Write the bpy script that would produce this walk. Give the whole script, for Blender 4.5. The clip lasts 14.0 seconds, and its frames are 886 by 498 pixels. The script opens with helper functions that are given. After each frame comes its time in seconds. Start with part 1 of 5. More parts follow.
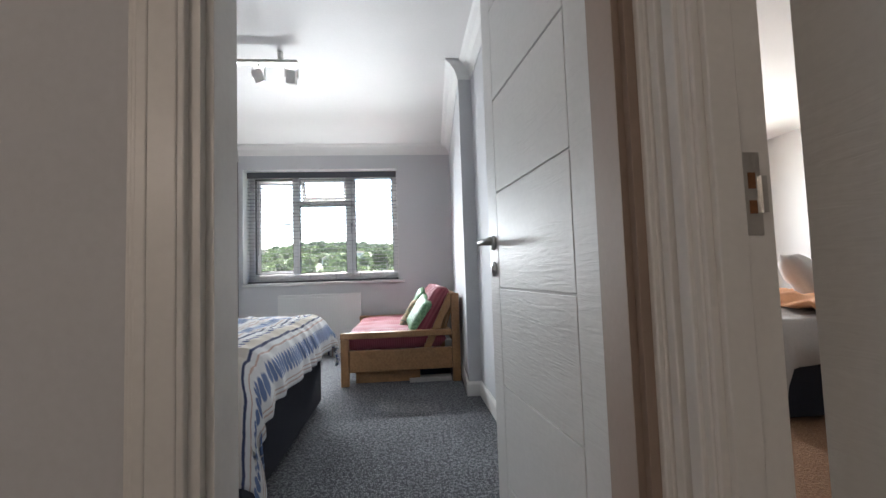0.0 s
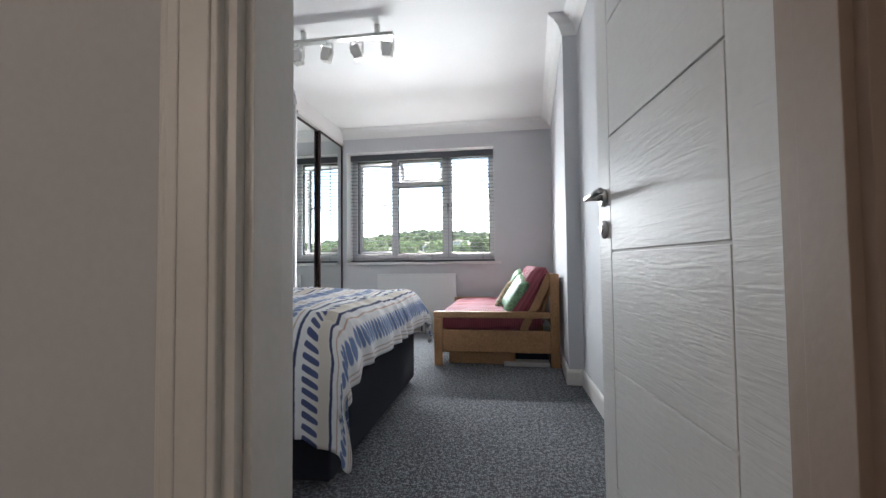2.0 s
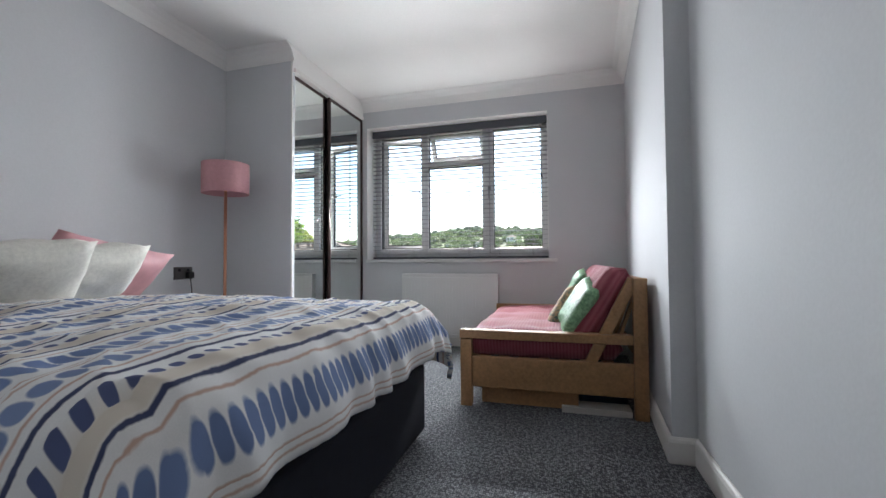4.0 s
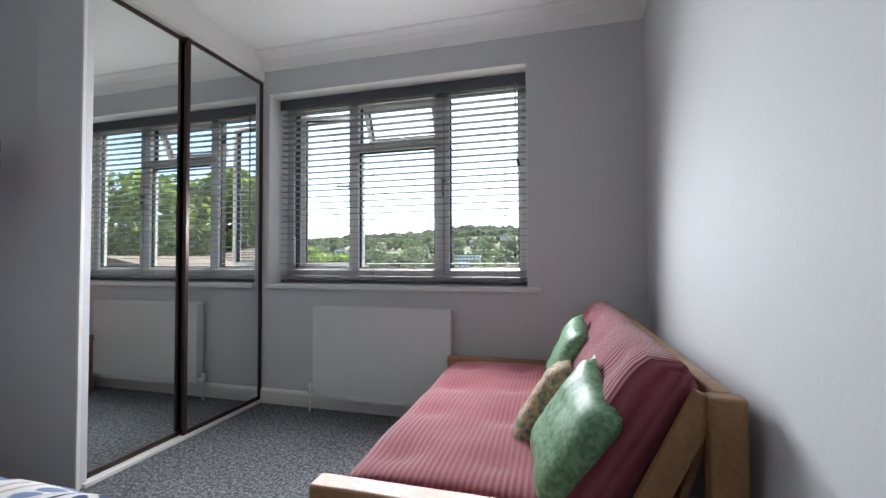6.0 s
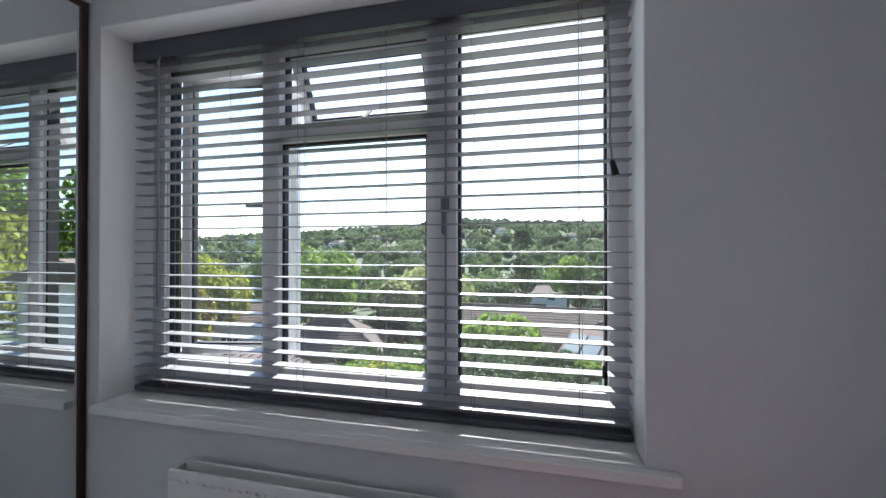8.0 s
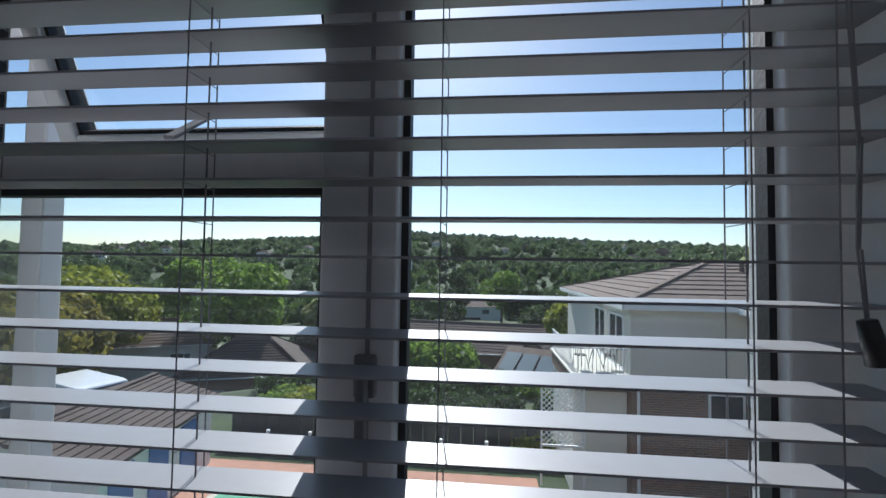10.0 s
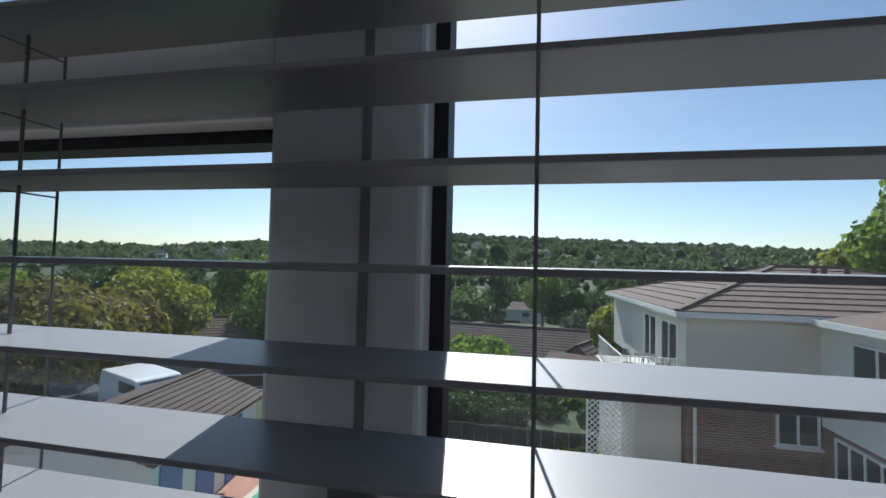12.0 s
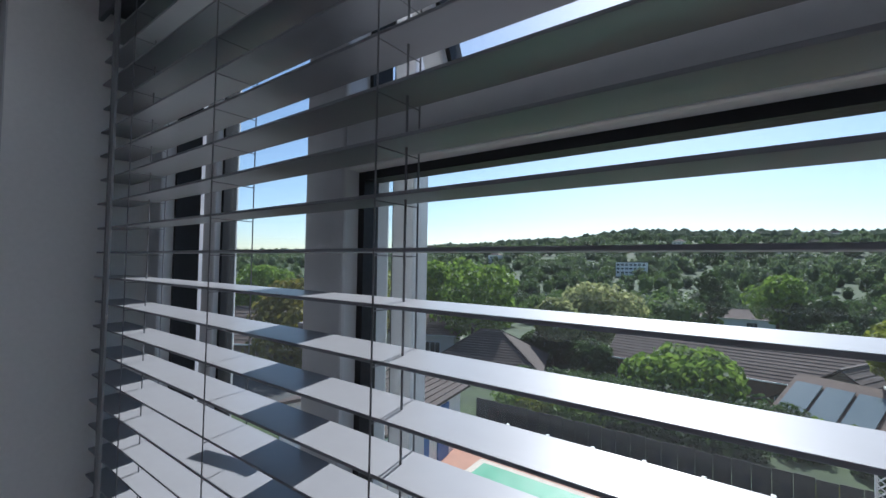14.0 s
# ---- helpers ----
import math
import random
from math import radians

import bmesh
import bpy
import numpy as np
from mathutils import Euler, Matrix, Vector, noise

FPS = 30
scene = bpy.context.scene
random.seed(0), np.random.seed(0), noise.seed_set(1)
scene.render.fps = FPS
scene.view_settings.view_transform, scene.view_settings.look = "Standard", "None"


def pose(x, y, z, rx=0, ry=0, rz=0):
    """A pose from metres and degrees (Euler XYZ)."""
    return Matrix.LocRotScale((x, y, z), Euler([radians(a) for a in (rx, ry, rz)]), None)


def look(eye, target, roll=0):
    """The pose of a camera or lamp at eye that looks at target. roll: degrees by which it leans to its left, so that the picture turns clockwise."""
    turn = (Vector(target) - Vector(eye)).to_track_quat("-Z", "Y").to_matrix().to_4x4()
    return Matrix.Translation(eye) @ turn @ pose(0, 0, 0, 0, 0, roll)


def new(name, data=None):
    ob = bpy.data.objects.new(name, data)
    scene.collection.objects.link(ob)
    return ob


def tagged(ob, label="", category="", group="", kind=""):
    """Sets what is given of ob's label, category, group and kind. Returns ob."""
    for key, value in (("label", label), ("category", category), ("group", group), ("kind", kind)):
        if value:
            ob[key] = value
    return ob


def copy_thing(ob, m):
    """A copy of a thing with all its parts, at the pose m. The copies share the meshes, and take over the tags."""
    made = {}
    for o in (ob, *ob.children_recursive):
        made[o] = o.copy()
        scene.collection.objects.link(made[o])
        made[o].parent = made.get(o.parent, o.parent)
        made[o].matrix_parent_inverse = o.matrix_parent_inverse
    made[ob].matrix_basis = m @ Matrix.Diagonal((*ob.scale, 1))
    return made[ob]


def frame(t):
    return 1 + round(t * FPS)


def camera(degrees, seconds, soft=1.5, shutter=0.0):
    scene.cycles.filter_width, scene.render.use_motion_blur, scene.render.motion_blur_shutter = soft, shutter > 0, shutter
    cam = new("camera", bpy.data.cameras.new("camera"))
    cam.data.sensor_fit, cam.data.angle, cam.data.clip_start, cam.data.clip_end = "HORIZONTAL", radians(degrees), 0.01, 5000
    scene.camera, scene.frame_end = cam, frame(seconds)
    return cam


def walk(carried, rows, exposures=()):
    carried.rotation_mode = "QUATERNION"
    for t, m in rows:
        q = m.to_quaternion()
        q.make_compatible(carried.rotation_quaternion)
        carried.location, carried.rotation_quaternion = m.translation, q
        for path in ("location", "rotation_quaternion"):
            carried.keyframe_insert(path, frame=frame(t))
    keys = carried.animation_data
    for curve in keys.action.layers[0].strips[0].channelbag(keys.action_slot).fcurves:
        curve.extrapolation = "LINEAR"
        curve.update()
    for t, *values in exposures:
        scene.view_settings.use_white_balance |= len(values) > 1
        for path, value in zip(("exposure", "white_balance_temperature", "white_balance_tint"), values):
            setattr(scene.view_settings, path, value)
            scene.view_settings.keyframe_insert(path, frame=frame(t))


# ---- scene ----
cam = camera(94.2, 14.0)
PATH = [
    (0, (0.194, 0.748, 0.918), (0.376, 2.736, 1.034), -1.9),
    (0.5, (0.195, 0.751, 0.921), (0.083, 2.745, 1.023), -1.2),
    (1, (0.197, 0.77, 0.924), (-0.015, 2.756, 1.018), -0.7),
    (1.5, (0.196, 0.799, 0.916), (-0.057, 2.781, 1.001), -0.7),
    (2, (0.211, 0.919, 0.83), (-0.081, 2.896, 0.902), -0.6),
    (4.5, (0.194, 2.247, 0.851), (-0.371, 4.165, 0.907), -0.4),
    (5, (0.189, 2.586, 0.896), (-0.342, 4.513, 0.948), -0.3),
    (5.5, (0.196, 2.929, 0.967), (-0.308, 4.864, 1.019), -0.2),
    (6, (0.259, 3.301, 1.029), (-0.259, 5.232, 1.079), -0.2),
    (6.5, (0.23, 3.662, 1.12), (-0.316, 5.586, 1.163), -0.1),
    (7, (0.093, 4.013, 1.206), (-0.478, 5.93, 1.235), 0.0),
    (7.5, (-0.01, 4.393, 1.292), (-0.584, 6.309, 1.315), -0.0),
    (8, (-0.138, 4.709, 1.409), (-0.633, 6.647, 1.424), 0.0),
    (8.5, (-0.266, 4.928, 1.473), (-0.618, 6.893, 1.598), 0.2),
    (9, (-0.357, 5.127, 1.616), (-0.574, 7.114, 1.690), 0.0),
    (11.5, (-0.275, 5.881, 1.748), (-0.471, 7.870, 1.834), 1.4),
    (12, (-0.380, 5.832, 1.729), (-0.760, 7.794, 1.810), 1.3),
    (12.5, (-0.509, 5.797, 1.707), (-1.127, 7.697, 1.792), 1.1),
    (13, (-0.604, 5.785, 1.716), (-1.472, 7.585, 1.787), 1.6),
    (13.5, (-0.685, 5.768, 1.720), (-1.724, 7.476, 1.792), 1.1),
    (14, (-0.756, 5.757, 1.717), (-1.934, 7.371, 1.786), 0.9),
]
walk(cam, [(t, look(eye, to, lean)) for t, eye, to, lean in PATH],
     exposures=[(0.0, 2.94, 6500, 10), (1.0, 2.86, 6500, 10), (2.0, 2.92, 6500, 10), (4.5, 2.50, 6500, 10), (5.5, 2.36, 6500, 10), (6.0, 2.24, 6500, 11), (6.5, 2.22, 6500, 11), (7.5, 2.12, 6400, 13), (8.5, 1.66, 5850, 9), (9.0, 1.20, 5750, 9), (11.5, 0.46, 5950, 8), (12.5, 0.63, 5950, 10), (14.0, 0.74, 5700, 10)])

# ---- light ----
SUN_ELEV, SUN_AZ = 40.0, -9.0          # degrees above the horizon; from the window's normal, towards the left
world = bpy.data.worlds.new("sky")
scene.world = world
world.use_nodes = True
_n = world.node_tree.nodes
_sky = _n.new("ShaderNodeTexSky")
_sky.sky_type = 'NISHITA'
_sky.sun_disc = False
_sky.air_density, _sky.dust_density, _sky.ozone_density = 0.95, 0.5, 1.4
_sky.sun_elevation = radians(SUN_ELEV)
_sky.sun_rotation = radians(SUN_AZ)
_n["Background"].inputs["Strength"].default_value = 0.088
world.node_tree.links.new(_sky.outputs[0], _n["Background"].inputs["Color"])
_sun = bpy.data.lights.new("sun", 'SUN')
_sun.energy, _sun.angle, _sun.color = 4.6, radians(0.5), (1.0, 0.95, 0.88)
_sd = Vector((math.sin(radians(SUN_AZ)) * math.cos(radians(SUN_ELEV)), math.cos(radians(SUN_AZ)) * math.cos(radians(SUN_ELEV)), math.sin(radians(SUN_ELEV))))
new("sun", _sun).matrix_world = look(_sd * 60, (0, 0, 0))
# fill spots added for the blind's daylight: low and level, up at the ceiling
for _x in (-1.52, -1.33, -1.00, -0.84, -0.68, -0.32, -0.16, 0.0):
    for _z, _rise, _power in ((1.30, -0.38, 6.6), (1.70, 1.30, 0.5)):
        _win = bpy.data.lights.new("window_fill", 'SPOT')
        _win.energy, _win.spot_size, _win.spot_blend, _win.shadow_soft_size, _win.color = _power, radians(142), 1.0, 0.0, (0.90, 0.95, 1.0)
        new("window_fill", _win).matrix_world = look((_x, 5.858, _z), (_x, 4.3, _z + _rise))
# fill spots added at the next room's opening to brighten it
for _x in (2.6, 3.6):
    _win = bpy.data.lights.new("next_room_fill", 'SPOT')
    _win.energy, _win.spot_size, _win.spot_blend, _win.shadow_soft_size = 26.0, radians(170), 1.0, 0.05
    new("next_room_fill", _win).matrix_world = look((_x, 5.9, 1.6), (_x, 2.0, 1.2))
# warm fill light added in the hall, behind the camera; no lamp is seen
_hall = bpy.data.lights.new("hall_fill_light", 'POINT')
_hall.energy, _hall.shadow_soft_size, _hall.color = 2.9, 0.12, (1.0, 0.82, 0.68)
new("hall_fill_light", _hall).location = (-1.45, -1.0, 1.72)

# ---- materials ----
def mat(name, col, rough=0.6, metal=0.0, var=0.08, scale=6.0, grain=150.0, bump=0.05, second=None, coat=0.0, spec=0.5):
    """A surface with slow stains and a fine grain, in metres."""
    m = bpy.data.materials.new(name)
    m.use_nodes = True
    nt = m.node_tree
    b = nt.nodes["Principled BSDF"]
    tc = nt.nodes.new("ShaderNodeTexCoord")
    n1 = nt.nodes.new("ShaderNodeTexNoise")
    n1.inputs["Scale"].default_value, n1.inputs["Detail"].default_value = scale, 4
    n2 = nt.nodes.new("ShaderNodeTexNoise")
    n2.inputs["Scale"].default_value, n2.inputs["Detail"].default_value = grain, 3
    mix = nt.nodes.new("ShaderNodeMix")
    mix.data_type = 'RGBA'
    a = [c * (1 - var) for c in col]
    z = second or [min(1, c * (1 + var)) for c in col]
    mix.inputs["A"].default_value, mix.inputs["B"].default_value = (*a, 1), (*z, 1)
    add = nt.nodes.new("ShaderNodeMath")
    add.operation = 'MULTIPLY_ADD'
    add.inputs[1].default_value, add.inputs[2].default_value = 0.5, 0.0
    av = nt.nodes.new("ShaderNodeMath")
    av.operation = 'ADD'
    for n in (n1, n2):
        nt.links.new(tc.outputs["Object"], n.inputs["Vector"])
    nt.links.new(n1.outputs["Fac"], av.inputs[0])
    nt.links.new(n2.outputs["Fac"], av.inputs[1])
    nt.links.new(av.outputs[0], add.inputs[0])
    ramp = nt.nodes.new("ShaderNodeMapRange")
    ramp.inputs["From Min"].default_value, ramp.inputs["From Max"].default_value = 0.35, 0.65
    nt.links.new(add.outputs[0], ramp.inputs["Value"])
    nt.links.new(ramp.outputs[0], mix.inputs["Factor"])
    nt.links.new(mix.outputs["Result"], b.inputs["Base Color"])
    b.inputs["Roughness"].default_value, b.inputs["Metallic"].default_value = rough, metal
    b.inputs["Coat Weight"].default_value, b.inputs["Coat Roughness"].default_value = coat, 0.22
    b.inputs["Specular IOR Level"].default_value = spec
    if bump:
        bp = nt.nodes.new("ShaderNodeBump")
        bp.inputs["Strength"].default_value, bp.inputs["Distance"].default_value = min(1, bump * 6), 0.002
        nt.links.new(n2.outputs["Fac"], bp.inputs["Height"])
        nt.links.new(bp.outputs[0], b.inputs["Normal"])
    return m


def node(m, kind, **inputs):
    n = m.node_tree.nodes.new(kind)
    for k, v in inputs.items():
        n.inputs[k.replace("_", " ")].default_value = v
    return n


def link(m, a, b):
    m.node_tree.links.new(a, b)


M_WALL = mat("wall_paint", (0.58, 0.585, 0.60), 0.75, var=0.03, scale=1.5, grain=90, bump=0.03)
M_CEIL = mat("ceiling_paint", (0.80, 0.79, 0.77), 0.55, var=0.03, scale=2, grain=120, bump=0.02)
M_TRIM = mat("white_gloss_paint", (0.74, 0.72, 0.69), 0.35, var=0.03, scale=5, grain=80, bump=0.02)
M_UPVC = mat("white_plastic_frame", (0.60, 0.60, 0.61), 0.3, var=0.03, scale=8, grain=60, bump=0.0)
M_GASKET = mat("black_rubber", (0.012, 0.012, 0.014), 0.6, var=0.2)
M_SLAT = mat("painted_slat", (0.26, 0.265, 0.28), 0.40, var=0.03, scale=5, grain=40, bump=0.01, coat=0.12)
M_VALANCE = mat("slate_grey_rail", (0.065, 0.07, 0.085), 0.4, var=0.05, scale=5, grain=40, bump=0.01)
M_CORD = mat("grey_cord", (0.22, 0.22, 0.23), 0.8, var=0.2, grain=900)
M_DOOR = mat("white_woodgrain_door", (0.60, 0.59, 0.57), 0.5, var=0.04, scale=4, grain=60, bump=0.0)
M_PINE = mat("varnished_pine", (0.34, 0.185, 0.085), 0.42, var=0.25, scale=5, grain=60, bump=0.02)
M_NAVY = mat("navy_bed_base", (0.008, 0.010, 0.020), 0.85, var=0.25, scale=30, grain=400, bump=0.06)
M_CHROME = mat("brushed_nickel", (0.55, 0.54, 0.52), 0.28, metal=1.0, var=0.05)
M_RAD = mat("radiator_enamel", (0.70, 0.70, 0.69), 0.35, var=0.02, bump=0.0)
M_BRONZE = mat("dark_bronze_frame", (0.06, 0.035, 0.032), 0.35, metal=0.6, var=0.15)
M_COPPER = mat("copper_tube", (0.62, 0.30, 0.20), 0.3, metal=1.0, var=0.08)
M_PINK = mat("pink_linen", (0.54, 0.29, 0.31), 0.9, var=0.08, scale=40, grain=500, bump=0.06)
M_PINKSILK = mat("pink_satin", (0.62, 0.33, 0.35), 0.55, var=0.1, scale=20, grain=300, bump=0.03)
M_CREAM = mat("cream_velvet", (0.68, 0.66, 0.60), 0.8, var=0.12, scale=60, grain=300, bump=0.06)
M_SOCKET = mat("pewter_plate", (0.16, 0.155, 0.15), 0.35, metal=0.7, var=0.1)
M_BLACK = mat("black_plastic", (0.015, 0.015, 0.015), 0.4, var=0.1)
M_BOARD = mat("grey_cardboard", (0.45, 0.43, 0.40), 0.85, var=0.1)

# mirror and glass
M_MIRROR = bpy.data.materials.new("mirror")
M_MIRROR.use_nodes = True
_b = M_MIRROR.node_tree.nodes["Principled BSDF"]
_b.inputs["Base Color"].default_value, _b.inputs["Metallic"].default_value, _b.inputs["Roughness"].default_value = (0.80, 0.84, 0.82, 1), 1.0, 0.01
M_GLASS = bpy.data.materials.new("window_glass")
M_GLASS.use_nodes = True
_nt = M_GLASS.node_tree
_nt.nodes.remove(_nt.nodes["Principled BSDF"])
_tr, _gl, _mx, _fr = (_nt.nodes.new(k) for k in ("ShaderNodeBsdfTransparent", "ShaderNodeBsdfGlossy", "ShaderNodeMixShader", "ShaderNodeLayerWeight"))
_tr.inputs["Color"].default_value = (0.93, 0.95, 0.94, 1)
_gl.inputs["Roughness"].default_value = 0.02
_fr.inputs["Blend"].default_value = 0.5
_pw, _sc = _nt.nodes.new("ShaderNodeMath"), _nt.nodes.new("ShaderNodeMath")
_pw.operation, _sc.operation = 'POWER', 'MULTIPLY_ADD'
_pw.inputs[1].default_value, _sc.inputs[1].default_value, _sc.inputs[2].default_value = 4.0, 0.55, 0.025
_nt.links.new(_fr.outputs["Facing"], _pw.inputs[0])
_nt.links.new(_pw.outputs[0], _sc.inputs[0])
# milky film in the glass stands in for haze over the view
_haze, _dm, _dn = _nt.nodes.new("ShaderNodeBsdfTranslucent"), _nt.nodes.new("ShaderNodeMixShader"), _nt.nodes.new("ShaderNodeTexNoise")
_dr = _nt.nodes.new("ShaderNodeMapRange")
_haze.inputs["Color"].default_value = (0.80, 0.82, 0.84, 1)
_dn.inputs["Scale"].default_value, _dn.inputs["Detail"].default_value = 5.0, 5.0
_dr.inputs["To Min"].default_value, _dr.inputs["To Max"].default_value = 0.003, 0.009
for _a, _c in ((_dn.outputs["Fac"], _dr.inputs["Value"]), (_dr.outputs[0], _dm.inputs[0]), (_tr.outputs[0], _dm.inputs[1]), (_haze.outputs[0], _dm.inputs[2])):
    _nt.links.new(_a, _c)
for _a, _c in ((_sc.outputs[0], _mx.inputs[0]), (_dm.outputs[0], _mx.inputs[1]), (_gl.outputs[0], _mx.inputs[2]), (_mx.outputs[0], _nt.nodes["Material Output"].inputs[0])):
    _nt.links.new(_a, _c)


# carpet: rows of knotted loops
def carpet(name, dark, light, rows=125.0):
    m = mat(name, dark, 0.95, var=0.2, bump=0)
    b = m.node_tree.nodes["Principled BSDF"]
    tc = node(m, "ShaderNodeTexCoord")
    mp = node(m, "ShaderNodeMapping")
    mp.inputs["Scale"].default_value = (1.0, 0.62, 1.0)
    mp.inputs["Rotation"].default_value = (0, 0, radians(4))
    vo = node(m, "ShaderNodeTexVoronoi", Scale=rows, Randomness=0.55)
    ns = node(m, "ShaderNodeTexNoise", Scale=rows * 0.5, Detail=2.0)
    n3 = node(m, "ShaderNodeTexNoise", Scale=2.0, Detail=4.0)
    link(m, tc.outputs["Object"], mp.inputs[0])
    link(m, mp.outputs[0], vo.inputs["Vector"])
    for n in (ns, n3):
        link(m, tc.outputs["Object"], n.inputs["Vector"])
    # loops darken towards their gaps: shade between them put into the colour
    sm = node(m, "ShaderNodeMath")
    sm.operation = 'MULTIPLY_ADD'
    sm.inputs[1].default_value = -0.75
    link(m, vo.outputs["Distance"], sm.inputs[0])
    link(m, ns.outputs["Fac"], sm.inputs[2])
    ad = node(m, "ShaderNodeMath")
    ad.operation = 'MULTIPLY_ADD'
    ad.inputs[1].default_value = 0.18
    link(m, n3.outputs["Fac"], ad.inputs[0])
    link(m, sm.outputs[0], ad.inputs[2])
    ramp = m.node_tree.nodes.new("ShaderNodeValToRGB")
    ramp.color_ramp.elements[0].position, ramp.color_ramp.elements[0].color = 0.10, (*dark, 1)
    ramp.color_ramp.elements[1].position, ramp.color_ramp.elements[1].color = 0.52, (*light, 1)
    link(m, ad.outputs[0], ramp.inputs[0])
    link(m, ramp.outputs[0], b.inputs["Base Color"])
    bp = node(m, "ShaderNodeBump", Strength=1.0, Distance=0.008)
    bp.invert = True
    link(m, vo.outputs["Distance"], bp.inputs["Height"])
    link(m, bp.outputs[0], b.inputs["Normal"])
    return m


M_CARPET = carpet("grey_loop_carpet", (0.058, 0.061, 0.070), (0.29, 0.30, 0.315))
M_CARPET2 = carpet("brown_carpet", (0.20, 0.10, 0.05), (0.30, 0.17, 0.09))


# ---- mesh helpers ----
def box(bm, x0, x1, y0, y1, z0, z1, bevel=0.0):
    """A box, its edges rounded off by bevel metres."""
    r = bmesh.ops.create_cube(bm, size=1.0, matrix=Matrix.LocRotScale(((x0 + x1) / 2, (y0 + y1) / 2, (z0 + z1) / 2), None, (x1 - x0, y1 - y0, z1 - z0)))
    if bevel:
        es = list({e for v in r["verts"] for e in v.link_edges})
        bmesh.ops.bevel(bm, geom=es, offset=bevel, segments=2, profile=0.5, affect='EDGES')
    return bm


def boxes(*rows, bevel=0.0):
    bm = bmesh.new()
    for r in rows:
        box(bm, *r, bevel=bevel)
    return bm


def tube(bm, a, b, r, n=12, r2=None):
    """A rod from a to b."""
    a, b = Vector(a), Vector(b)
    d = b - a
    m = Matrix.Translation((a + b) / 2) @ d.to_track_quat("Z", "Y").to_matrix().to_4x4()
    bmesh.ops.create_cone(bm, cap_ends=True, segments=n, radius1=r, radius2=r if r2 is None else r2, depth=d.length, matrix=m)
    return bm


def bar(bm, a, b, w, h, up=(0, 0, 1), bevel=0.0):
    """A bar of rectangular section w by h from a to b."""
    a, b = Vector(a), Vector(b)
    d = (b - a).normalized()
    s = d.cross(Vector(up)).normalized()
    u = s.cross(d)
    m = Matrix((s, d, u)).transposed().to_4x4()
    m.translation = (a + b) / 2
    r = bmesh.ops.create_cube(bm, size=1.0, matrix=m @ Matrix.Diagonal((w, (b - a).length, h, 1)))
    if bevel:
        bmesh.ops.bevel(bm, geom=list({e for v in r["verts"] for e in v.link_edges}), offset=bevel, segments=2, profile=0.5, affect='EDGES')
    return bm


def prism(bm, pts, axis, lo, hi):
    """The outline pts pushed from lo to hi along an axis."""
    def at(p, h):
        return {"x": (h, p[0], p[1]), "y": (p[0], h, p[1]), "z": (p[0], p[1], h)}[axis]
    a = [bm.verts.new(at(p, lo)) for p in pts]
    b = [bm.verts.new(at(p, hi)) for p in pts]
    n = len(pts)
    for i in range(n):
        bm.faces.new((a[i], a[(i + 1) % n], b[(i + 1) % n], b[i]))
    bm.faces.new(a[::-1])
    bm.faces.new(b)
    bmesh.ops.recalc_face_normals(bm, faces=bm.faces)
    return bm


def part(name, bm, material, parent=None, label="", smooth=False):
    """Links a bmesh as one mesh object, under a thing or a part if one is given."""
    me = bpy.data.meshes.new(name)
    bm.to_mesh(me)
    bm.free()
    if material:
        me.materials.append(material)
    if smooth:
        me.shade_smooth()
    ob = new(name, me)
    if parent:
        ob.parent = parent
    return tagged(ob, label)


def thing(name, label, category, group=""):
    return tagged(new(name), label, category, group)


def struct(name, bm, material, label, category=""):
    return tagged(part(name, bm, material), label, category or name.split("_")[0], kind="structure")


def grid_sheet(nx, ny, f):
    """A sheet of nx by ny cells, its places from f(u, v)."""
    bm = bmesh.new()
    vs = [[bm.verts.new(f(i / nx, j / ny)) for j in range(ny + 1)] for i in range(nx + 1)]
    for i in range(nx):
        for j in range(ny):
            bm.faces.new((vs[i][j], vs[i + 1][j], vs[i + 1][j + 1], vs[i][j + 1]))
    return bm


def pillow(w, h, t, seed=0, n=14):
    """A stuffed cushion, w by h and t thick, in the x-z plane, with pinched corners."""
    bm = bmesh.new()
    for side in (1, -1):
        vs = []
        for i in range(n + 1):
            row = []
            for j in range(n + 1):
                u, v = i / n * 2 - 1, j / n * 2 - 1
                puff = ((1 - u ** 4) * (1 - v ** 4)) ** 0.5
                pin = 1 - 0.07 * (1 - abs(u) ** 2) * abs(v) ** 3 - 0.07 * (1 - abs(v) ** 2) * abs(u) ** 3
                k = noise.noise(Vector((u * 2.2 + seed, v * 2.2, side * 3.0))) * 0.22
                row.append(bm.verts.new((u * w / 2 * pin, side * t / 2 * puff * (1 + k), v * h / 2 * pin)))
            vs.append(row)
        for i in range(n):
            for j in range(n):
                q = (vs[i][j], vs[i + 1][j], vs[i + 1][j + 1], vs[i][j + 1])
                bm.faces.new(q if side < 0 else q[::-1])
    bmesh.ops.remove_doubles(bm, verts=bm.verts, dist=0.0015)
    bmesh.ops.recalc_face_normals(bm, faces=bm.faces)
    return bm


